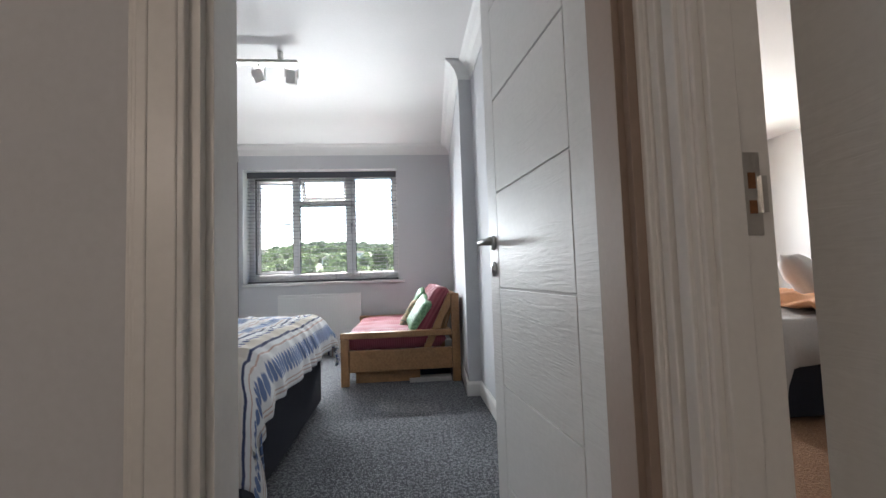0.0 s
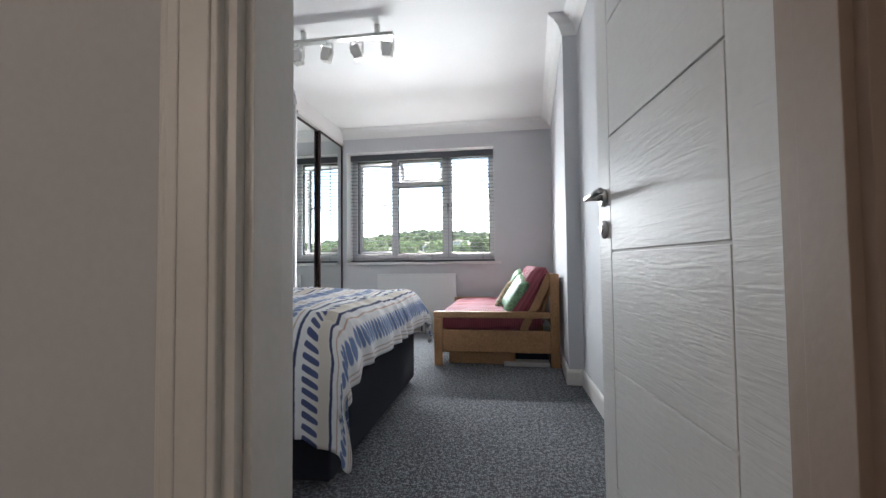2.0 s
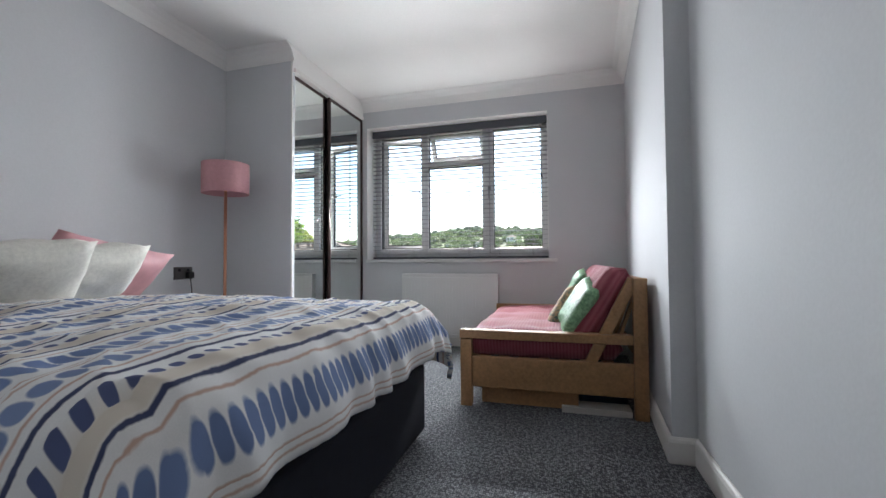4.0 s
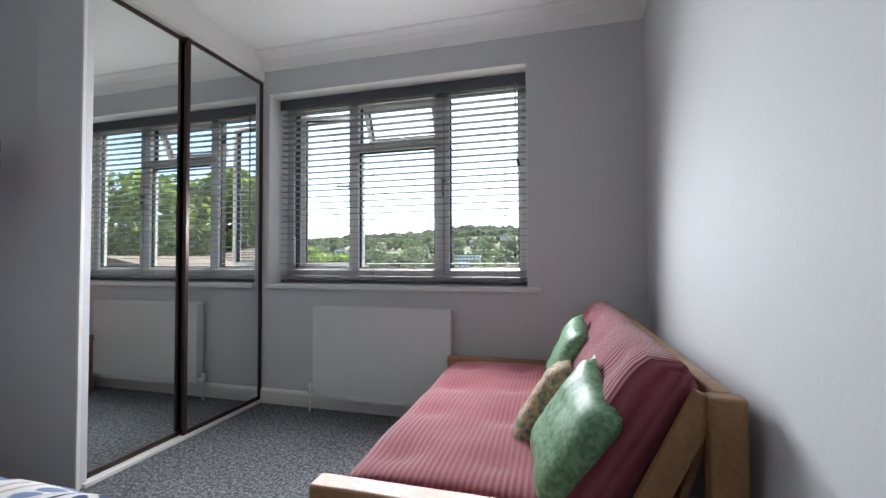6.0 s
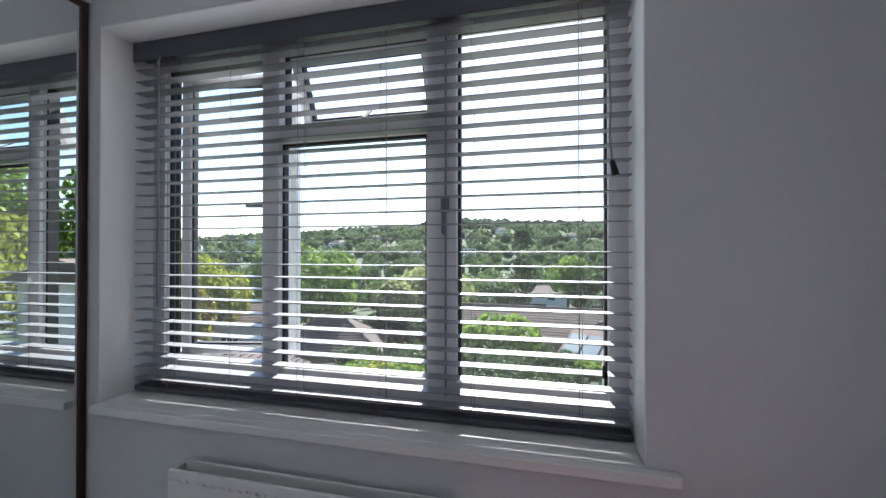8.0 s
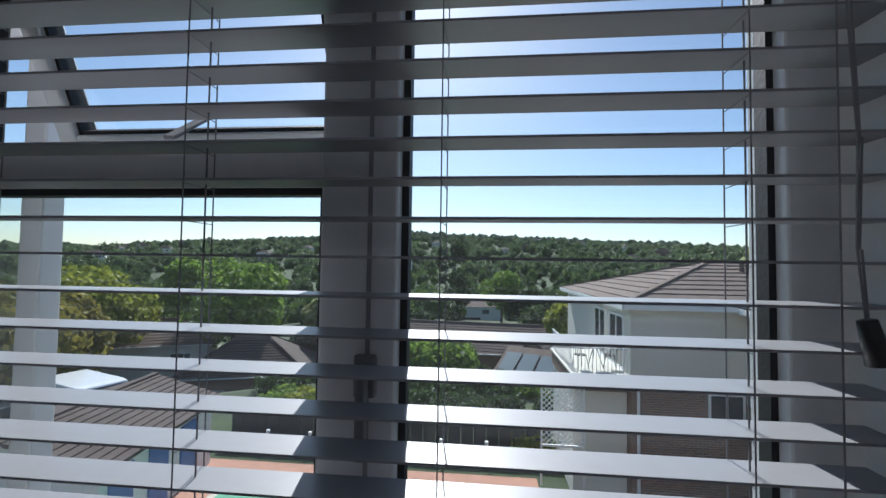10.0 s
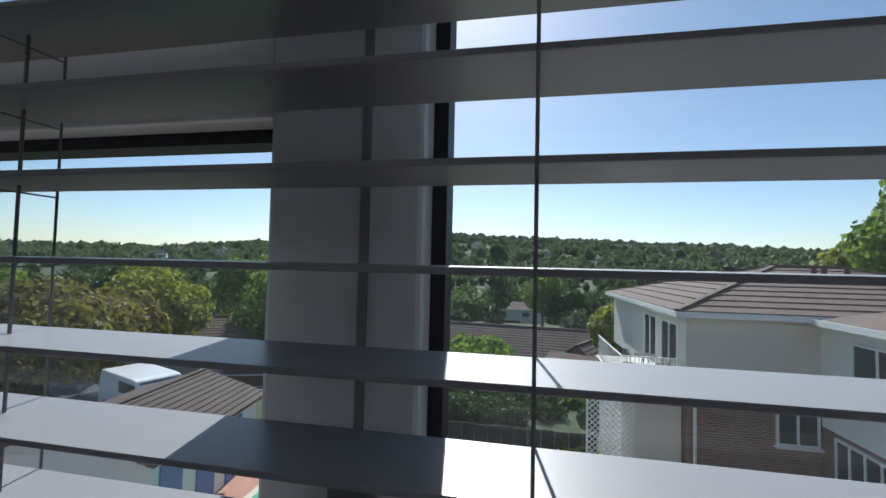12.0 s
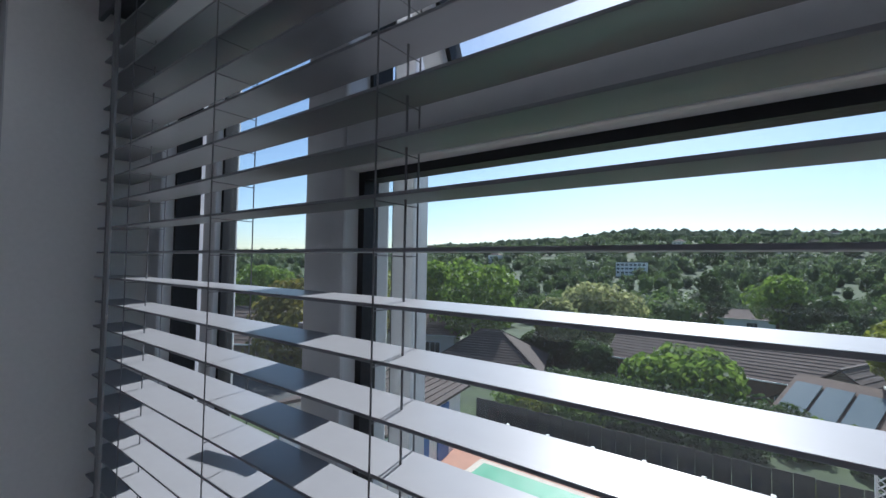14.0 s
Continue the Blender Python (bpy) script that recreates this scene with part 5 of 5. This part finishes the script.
def gable_roof(w, d, z0, z1, courses, over=0.3):
    """A gabled roof, its ridge along x."""
    bm = bmesh.new()
    W, D = w / 2 + over, d / 2 + over
    for s in (-1, 1):
        for i in range(courses):
            a, b = i / courses, (i + 1) / courses
            za, zb = z0 + (z1 - z0) * a, z0 + (z1 - z0) * b
            p = [(D * (1 - a) * s, za + 0.035), (D * (1 - b) * s, zb), (D * (1 - b) * s, zb - 0.10), (D * (1 - a) * s, za - 0.06)]
            prism(bm, p if s > 0 else p[::-1], "x", -W, W)
    bar(bm, (-W, 0, z1 + 0.01), (W, 0, z1 + 0.01), 0.2, 0.09)
    return bm


def window_unit(parent, w, h, m, lights=2, name="window"):
    """A window with frame, bars, sill and glass, its foot centre at the pose m, facing -y."""
    t = 0.06
    rows = [(-w / 2, -w / 2 + t, -0.05, 0.03, 0, h), (w / 2 - t, w / 2, -0.05, 0.03, 0, h), (-w / 2 + t, w / 2 - t, -0.049, 0.03, 0, t), (-w / 2 + t, w / 2 - t, -0.049, 0.03, h - t, h)]
    rows += [(-w / 2 + w * k / lights - t / 2, -w / 2 + w * k / lights + t / 2, -0.045, 0.03, t, h - t) for k in range(1, lights)]
    wd = part(name, boxes(*rows), M_WHITE, parent)
    wd.matrix_basis = m
    part("pane", boxes((-w / 2 + t, w / 2 - t, -0.02, 0.0, t, h - t)), M_DGLASS, wd)
    part("sill", boxes((-w / 2 - 0.06, w / 2 + 0.06, -0.12, 0.02, -0.06, -0.002)), M_WHITE, wd)
    return wd


def house(label, x, y, g, w, d, wall, rise, yaw, wmat, rmat, windows, hip=True, courses=10, category="house", chimney=False):
    ob = tagged(new("house"), label, category, "houses in view")
    ob.matrix_world = pose(x, y, g, 0, 0, yaw)
    part("wall", boxes((-w / 2, w / 2, -d / 2, d / 2, -1.5, wall)), wmat, ob)
    if not hip:
        for s in (-1, 1):
            part("gable", prism(bmesh.new(), [(-d / 2, wall), (d / 2, wall), (0, wall + rise * 0.93)], "x", s * w / 2 - 0.1, s * w / 2 + 0.1), wmat, ob)
    rf = part("roof", hip_roof(w, d, wall, wall + rise, courses) if hip else gable_roof(w, d, wall, wall + rise, courses), rmat, ob)
    if chimney:
        part("chimney", boxes((w * 0.22, w * 0.22 + 0.7, -0.3, 0.3, wall, wall + rise + 0.9)), M_BRICK, rf)
    part("gutter", boxes((-w / 2 - 0.3, w / 2 + 0.3, -d / 2 - 0.42, -d / 2 - 0.34, wall - 0.08, wall + 0.02)), M_WHITE, ob)
    for side, u, z, ww, hh, n in windows:
        m = pose(u, -d / 2 - 0.01, z) if side == "s" else (pose(w / 2 + 0.01, u, z, 0, 0, 90) if side == "e" else pose(-w / 2 - 0.01, u, z, 0, 0, -90))
        window_unit(ob, ww, hh, m, n)
    return ob


house("brick bungalow with a dark brown hipped tile roof", -22.0, 43.5, -11.3, 10.5, 8.5, 3.2, 3.0, 18, M_BRICK, M_ROOFD, (("s", -2.0, 1.0, 1.2, 1.1, 2), ("s", 1.0, 1.0, 1.2, 1.1, 2), ("e", -2.0, 0.9, 2.2, 1.4, 3), ("e", 1.6, 0.9, 2.2, 1.4, 3)), courses=16)
house("long brick house with a brown tiled gable roof", -1.5, 53.0, -11.0, 20.0, 8.0, 3.6, 2.6, -6, M_BRICK, M_ROOFB, (("s", -8.5, 1.2, 1.5, 1.2, 2), ("s", 4.0, 1.2, 1.8, 1.3, 3), ("s", 8.0, 1.2, 1.5, 1.2, 2)), hip=False, courses=12)
house("brick house with a steep brown gable roof and chimney", 5.4, 41.5, -9.6, 7.0, 6.5, 3.0, 2.6, 62, M_BRICK, M_ROOFD, (("s", 0.0, 1.0, 1.6, 1.2, 2),), hip=False, courses=12, chimney=True)
house("small house with a brown roof among the trees", -33.0, 46.0, -9.5, 9.0, 7.0, 3.0, 2.2, 25, M_RENDER, M_ROOFB, (("s", -2.0, 0.9, 1.8, 1.3, 3), ("s", 2.0, 0.9, 1.8, 1.3, 3)), courses=10)
house("brick house with a brown hipped roof beyond the drive", -38.0, 27.0, -8.5, 12.0, 8.0, 3.2, 2.6, 30, M_BRICK, M_ROOFB, (("s", -3.0, 0.9, 1.8, 1.3, 3), ("s", 3.0, 0.9, 1.8, 1.3, 3)), courses=10)
house("white villa with a low brown roof and brick ground floor", -2.5, 137.0, -16.5, 15.0, 10.0, 5.6, 2.0, 4, M_WHITE, M_ROOFB, (("s", -4.0, 3.4, 2.2, 1.4, 3), ("s", 3.0, 3.4, 2.2, 1.4, 3), ("s", -1.0, 0.6, 5.0, 1.8, 5)), courses=8)
# far buildings over the valley
for lab, x, y, w, h, wm, z0 in (("white flat-roofed block of flats far across the valley", -70.8, 351, 22, 9.5, M_WHITE, -4.9), ("low brick block far across the valley", -98, 346, 30, 5, M_BRICK, -5.5), ("white block far across the valley", 12, 362, 18, 6, M_WHITE, -9.5), ("pale house far on the slope", 60, 480, 16, 7, M_RENDER, 4)):
    ob = tagged(new("apartment_building"), lab, "building", "far buildings")
    ob.matrix_world = pose(x, y, z0, 0, 0, 8)
    part("wall", boxes((-w / 2, w / 2, -5, 5, -6, h)), wm, ob)
    part("roof", boxes((-w / 2 - 0.4, w / 2 + 0.4, -5.4, 5.4, h, h + 0.5)), M_ROOFD, ob)
    for fl in range(int(h // 3)):
        for k in range(int(w // 3)):
            window_unit(ob, 2.0, 1.5, pose(-w / 2 + 1.6 + 3 * k, -5.01, 0.9 + 3 * fl), 2)
rng2 = random.Random(5)
for k in range(34):
    b = math.radians(rng2.uniform(-32, 48))
    r = rng2.uniform(420, 860)
    x, y = -r * math.sin(b), 6 + r * math.cos(b)
    w = rng2.uniform(9, 16)
    ob = tagged(new("house"), "pale house half hidden among far woods", "house", "houses on the hill")
    ob.matrix_world = pose(x, y, ground_z(x, y) + 3.5, 0, 0, rng2.uniform(-40, 40))
    part("wall", boxes((-w / 2, w / 2, -4, 4, -6, 4.2)), rng2.choice([M_WHITE, M_RENDER, M_BRICK]), ob)
    part("roof", hip_roof(w, 8, 4.2, 7.2, 3), rng2.choice([M_ROOFB, M_ROOFD]), ob)
    for u in (-w / 4, w / 4):
        window_unit(ob, 2.4, 1.4, pose(u, -4.01, 1.4), 2)

# ---- neighbouring building with brick ground floor ----
NX0, NY0, NE = 4.31, 19.0, 0.56                      # left corner, front plane, eaves
nb = tagged(new("neighbouring_building"), "white-rendered building with brick lower floor and hipped roof", "building")
part("upper_wall", boxes((NX0, 16.0, NY0, 28.5, -1.95, NE - 0.001)), M_RENDER, nb, "cream rendered upper wall")
part("lower_wall", boxes((NX0 + 0.03, 15.97, NY0 + 0.03, 26.97, -5.7, -1.951)), M_BRICK, nb, "brown brick lower wall")
bm = hip_roof(11.7, 9.5, NE, 1.95, 10, over=0.35)
rf = part("roof", bm, M_ROOFB, nb, "brown ribbed tile roof")
rf.location = (NX0 + 5.85, 23.75, 0.02)
part("fascia", boxes((NX0 - 0.36, 16.1, NY0 - 0.38, NY0 - 0.34, NE - 0.14, NE + 0.02), (NX0 - 0.38, NX0 - 0.34, NY0 - 0.38, 28.8, NE - 0.14, NE + 0.02)), M_WHITE, nb, "white fascia board")
part("soffit", boxes((NX0 - 0.34, 16.0, NY0 - 0.34, NY0 - 0.002, NE - 0.06, NE - 0.04), (NX0 - 0.34, NX0 - 0.002, NY0 - 0.002, 28.8, NE - 0.06, NE - 0.04)), M_WHITE, nb, "white soffit")
window_unit(nb, 1.05, 0.92, pose(7.12, NY0 + 0.02, -3.02), 2)
for y in (20.3, 22.3):
    window_unit(nb, 1.5, 1.75, pose(NX0 - 0.01, y, -1.62, 0, 0, -90), 2)
part("downpipe", tube(bmesh.new(), (4.52, NY0 - 0.06, -5.6), (4.52, NY0 - 0.06, -2.0), 0.045, 10), M_WHITE, nb, "white downpipe")
part("downpipe", tube(bmesh.new(), (4.52, NY0 - 0.06, -2.0), (4.15, NY0 - 0.10, -1.85), 0.045, 10), M_WHITE, nb, "white downpipe")
for x in (9.6, 9.9, 10.6):
    part("flue", tube(bmesh.new(), (x, 22.4, 1.4), (x, 22.4, 1.95), 0.09, 10), M_ROOFB, nb)
# the wing that comes forward
wg = tagged(new("building_wing"), "white painted brick wing with rows of white windows", "building")
WXP = 7.70
part("upper_wall", boxes((WXP, 13.5, 14.4, NY0 - 0.002, -2.4, 0.42)), M_WHITE, wg, "white painted upper wall")
part("lower_wall", boxes((WXP + 0.02, 13.48, 14.42, NY0 - 0.003, -5.7, -2.401)), M_BRICK, wg, "brown brick lower wall")
part("roof", prism(bmesh.new(), [(WXP - 0.40, 0.44), (WXP - 0.40, 0.50), (11.4, 1.20), (13.9, 0.50), (13.9, 0.44)], "y", 14.1, NY0 - 0.36), M_ROOFB, wg, "brown tiled roof")
part("fascia", boxes((WXP - 0.44, WXP - 0.401, 14.1, NY0 - 0.39, 0.36, 0.52)), M_WHITE, wg, "white fascia board")
for y, z, w, h, n in ((17.1, -1.15, 1.5, 1.2, 2), (15.3, -1.15, 1.3, 1.3, 2), (17.5, -4.0, 1.9, 1.5, 4), (15.3, -4.0, 1.4, 1.4, 3)):
    window_unit(wg, w, h, pose(WXP - 0.02, y, z, 0, 0, -90), n)
part("downpipe", tube(bmesh.new(), (WXP - 0.07, 15.9, -5.6), (WXP - 0.07, 15.9, 0.4), 0.05, 10), M_WHITE, wg, "white downpipe")
# balcony with rails, table and chairs
bal = tagged(new("balcony"), "roof terrace balcony with white iron railing beside the rendered house", "balcony")
part("slab", boxes((2.55, NX0 - 0.01, 19.1, 23.0, -2.20, -1.70)), M_BRICK, bal, "brick parapet slab")
part("coping", boxes((2.50, NX0 - 0.012, 19.05, 23.05, -1.699, -1.64)), M_RENDER, bal, "pale coping")
part("post", boxes((2.62, NX0 - 0.02, 19.3, 22.9, -5.6, -2.201)), M_RENDER, bal, "rendered support wall")
for k in range(15):
    x = 2.60 + k * 0.118
    part("baluster", tube(bmesh.new(), (x, 19.12, -1.64), (x, 19.12, -0.86), 0.010, 6), M_WHITE, bal)
part("handrail", bar(bmesh.new(), (2.56, 19.12, -0.85), (4.28, 19.12, -0.85), 0.04, 0.03), M_WHITE, bal)
part("handrail", bar(bmesh.new(), (2.58, 19.14, -0.85), (2.58, 22.9, -0.85), 0.04, 0.03), M_WHITE, bal)
for k in range(20):
    part("baluster", tube(bmesh.new(), (2.58, 19.3 + k * 0.185, -1.64), (2.58, 19.3 + k * 0.185, -0.86), 0.010, 6), M_WHITE, bal)
M_IRON = mat("dark_wrought_iron", (0.02, 0.02, 0.022), 0.5, metal=0.5, var=0.1)
tab = tagged(new("bistro_table"), "round dark iron bistro table on the balcony", "table")
tab.location = (3.45, 19.9, -1.638)
part("tabletop", tube(bmesh.new(), (0, 0, 0.70), (0, 0, 0.72), 0.32, 20), M_IRON, tab)
for k in range(3):
    a = k * 2.09
    part("leg", tube(bmesh.new(), (0.28 * math.cos(a), 0.28 * math.sin(a), 0.0), (0.05 * math.cos(a), 0.05 * math.sin(a), 0.70), 0.012, 6), M_IRON, tab)
ch = tagged(new("bistro_chair"), "dark wrought iron bistro chair on the balcony", "chair", "bistro chairs")
ch.matrix_world = pose(2.95, 19.75, -1.638, 0, 0, 20)
part("seat", tube(bmesh.new(), (0, 0, 0.43), (0, 0, 0.45), 0.20, 16), M_IRON, ch)
for sx, sy in ((-1, -1), (1, -1), (1, 1), (-1, 1)):
    part("leg", tube(bmesh.new(), (0.19 * sx, 0.19 * sy, 0), (0.14 * sx, 0.14 * sy, 0.43), 0.010, 6), M_IRON, ch)
bm = bmesh.new()
for k in range(-2, 3):
    tube(bm, (0.07 * k, 0.17, 0.44), (0.06 * k, 0.22, 0.88 - 0.015 * k * k), 0.008, 6)
tube(bm, (-0.15, 0.22, 0.82), (0.15, 0.22, 0.82), 0.010, 6)
part("backrest", bm, M_IRON, ch)
copy_thing(ch, pose(3.95, 19.9, -1.638, 0, 0, -110))
# trellis
trl = tagged(new("trellis"), "white diamond lattice garden trellis beside the brick wall", "trellis")
trl.location = (1.55, 18.9, -5.1)
bm = boxes((0, 0.05, -0.03, 0.03, 0, 3.1), (1.30, 1.35, -0.03, 0.03, 0, 3.1), (0.05, 1.30, -0.03, 0.03, 3.04, 3.1), (0.05, 1.30, -0.03, 0.03, 1.2, 1.26))
part("frame", bm, M_WHITE, trl)
for k in range(20):
    c = -1.25 + k * 0.165
    for s in (1, -1):
        x0, x1 = 0.05, 1.30
        z0, z1 = 1.26, 3.04
        za = 1.26 + c if s > 0 else 1.26 + c + 1.25
        pa, pb = (x0, za), (x1, za + s * 1.25)
        ts = [t for t in np.linspace(0, 1, 41) if z0 <= pa[1] + (pb[1] - pa[1]) * t <= z1]
        if len(ts) > 2:
            a, b = ts[0], ts[-1]
            part("lath", bar(bmesh.new(), (pa[0] + (pb[0] - pa[0]) * a, 0.006 * s, pa[1] + (pb[1] - pa[1]) * a), (pa[0] + (pb[0] - pa[0]) * b, 0.006 * s, pa[1] + (pb[1] - pa[1]) * b), 0.01, 0.028), M_WHITE, trl)
# lean-to with solar panels
lean = tagged(new("garden_outbuilding"), "brick outbuilding with tilted glass panels on its tile roof", "outbuilding")
lean.matrix_world = pose(2.8, 33.5, -8.1, 0, 0, -25)
part("wall", boxes((-2.0, 2.0, -1.6, 1.6, -1, 2.2)), M_BRICK, lean)
part("roof", prism(bmesh.new(), [(-2.0, 2.15), (2.0, 3.9), (2.0, 4.0), (-2.0, 2.25)], "x", -2.2, 2.2), M_ROOFB, lean)
M_PANEL = mat("pale_glass_panel", (0.16, 0.20, 0.22), 0.12, var=0.1, bump=0)
for k in range(3):
    part("panel", bar(bmesh.new(), (-1.4 + k * 1.25, -1.7, 2.45), (-1.4 + k * 1.25, 1.2, 3.72), 1.1, 0.06), M_PANEL, lean, "pale glass solar panel")

# ---- pool garden ----
M_TERRA = mat("terracotta_paving", (0.42, 0.21, 0.14), 0.85, var=0.15, scale=3, grain=30, bump=0.05)
M_COVER = mat("green_pool_cover", (0.02, 0.26, 0.13), 0.5, var=0.18, scale=2.5, grain=30, bump=0.08)
M_COPING = mat("pale_stone_coping", (0.55, 0.48, 0.40), 0.8, var=0.1)
struct("pavement_terrace", boxes((-14.6, 1.6, 9.0, 20.2, -5.75, -5.56)), M_TERRA, "terracotta paved pool terrace", "pavement")
pool = tagged(new("swimming_pool"), "rectangular pool under a rippled green cover", "pool")
part("coping", boxes((-8.7, 0.0, 11.5, 19.25, -5.558, -5.52), bevel=0.01), M_COPING, pool, "pale stone coping")
bm = grid_sheet(40, 36, lambda u, v: (-8.42 + u * 8.14, 11.8 + v * 7.2, -5.505 + 0.016 * noise.noise(Vector((u * 16, v * 14, 2))) + 0.008 * noise.noise(Vector((u * 60, v * 9, 5)))))
part("cover", bm, M_COVER, pool, "rippled green plastic cover", True)
hut = tagged(new("pool_house"), "blue and white pool house with a brown tile roof", "outbuilding")
hut.matrix_world = pose(-11.9, 17.0, -5.56, 0, 0, 98)
part("wall", boxes((-2.6, 2.6, -2.2, 2.2, 0.0, 2.3)), M_WHITE, hut, "white painted wall")
part("roof", gable_roof(5.2, 4.4, 2.3, 3.10, 11), M_ROOFD, hut, "brown ribbed tile roof")
for sx in (-2.5, 2.5):
    part("gable", prism(bmesh.new(), [(-2.2, 2.3), (2.2, 2.3), (0, 3.02)], "x", sx - 0.09, sx + 0.09), M_WHITE, hut)
for u in (-1.9, -0.4, 1.1):
    part("door", boxes((u - 0.42, u + 0.42, -2.26, -2.201, 0.02, 2.0)), M_BLUE, hut, "blue boarded door")
part("side_boarding", boxes((2.601, 2.64, -2.1, 2.1, 0.02, 1.5)), M_BLUE, hut, "blue boarded side")
window_unit(hut, 0.9, 0.9, pose(2.66, 0.2, 1.0, 0, 0, 90), 2)
fence = tagged(new("fence"), "long timber fence behind the pool, darkened for shade", "fence")
# fence timber darkened: the shade on its near side is in the colour
M_FENCE = mat("dark_shaded_timber", (0.028, 0.03, 0.028), 0.9, var=0.3, scale=3, grain=40)
for k in range(26):
    x = -10.6 + k * 0.5
    part("board", boxes((x, x + 0.485, 22.0, 22.03, -5.65, -4.35 + 0.02 * math.sin(k * 2.1))), M_FENCE, fence)
for k in range(6):
    l = tagged(new("garden_lamp"), "small white garden lamp on a low post", "lamp", "pool lamps")
    l.location = (-8.6 + k * 1.7, 21.2, -5.56)
    part("post", tube(bmesh.new(), (0, 0, 0), (0, 0, 0.62), 0.02, 8), M_FENCE, l)
    part("head", tube(bmesh.new(), (0, 0, 0.62), (0, 0, 0.74), 0.07, 10), M_WHITE, l)
# drive with parked van and car
M_ASPH = mat("asphalt", (0.055, 0.055, 0.055), 0.95, var=0.2, scale=2, grain=60, bump=0.05)
struct("road_drive", boxes((-30.0, -17.2, 16.0, 24.6, -5.75, -5.58)), M_ASPH, "grey asphalt parking drive", "road")


def vehicle(name, label, x, y, yaw, L, Wd, H, hood, paint):
    v = tagged(new(name), label, name, "parked vehicles")
    v.matrix_world = pose(x, y, -5.58, 0, 0, yaw)
    prof = [(-L / 2, 0.35), (-L / 2, 0.75), (-L / 2 + hood * 0.9, 0.95), (-L / 2 + hood * 1.5, H * 0.97), (-L / 2 + hood * 2.0, H), (L / 2 - 0.25, H), (L / 2 - 0.03, H * 0.6), (L / 2, 0.4), (L / 2 - 0.1, 0.28), (-L / 2 + 0.1, 0.28)]
    bm = prism(bmesh.new(), prof, "y", -Wd / 2, Wd / 2)
    bmesh.ops.bevel(bm, geom=list(bm.edges), offset=0.05, segments=2, profile=0.5, affect='EDGES')
    part("body", bm, paint, v)
    for s in (-1, 1):
        part("side_window", boxes((-L / 2 + hood * 1.55, L / 2 - L * 0.45, s * Wd / 2 - 0.012, s * Wd / 2 + 0.012, H * 0.62, H * 0.88)), M_DGLASS, v)
        for u in (-L / 2 + 0.8, L / 2 - 0.85):
            wv = part("wheel", tube(bmesh.new(), (u, s * (Wd / 2 - 0.18), 0.32), (u, s * (Wd / 2 + 0.02), 0.32), 0.32, 20), M_BLACK, v)
            part("rim", tube(bmesh.new(), (u, s * (Wd / 2 + 0.02), 0.32), (u, s * (Wd / 2 + 0.035), 0.32), 0.2, 16), M_CHROME, wv)
    part("windscreen", bar(bmesh.new(), (-L / 2 + hood * 0.98, 0, 0.98), (-L / 2 + hood * 1.46, 0, H * 0.93), Wd * 0.86, 0.02, up=(1, 0, -0.3)), M_DGLASS, v)
    return v


M_CARW = mat("white_car_paint", (0.75, 0.75, 0.76), 0.25, var=0.02, bump=0, coat=0.6)
M_CARG = mat("grey_car_paint", (0.10, 0.11, 0.12), 0.25, var=0.05, bump=0, coat=0.6)
vehicle("van", "white panel van parked on the drive", -17.9, 22.6, 160, 4.8, 1.9, 1.95, 0.7, M_CARW)
vehicle("car", "dark grey hatchback parked on the drive", -23.0, 22.8, 165, 4.1, 1.75, 1.45, 0.95, M_CARG)
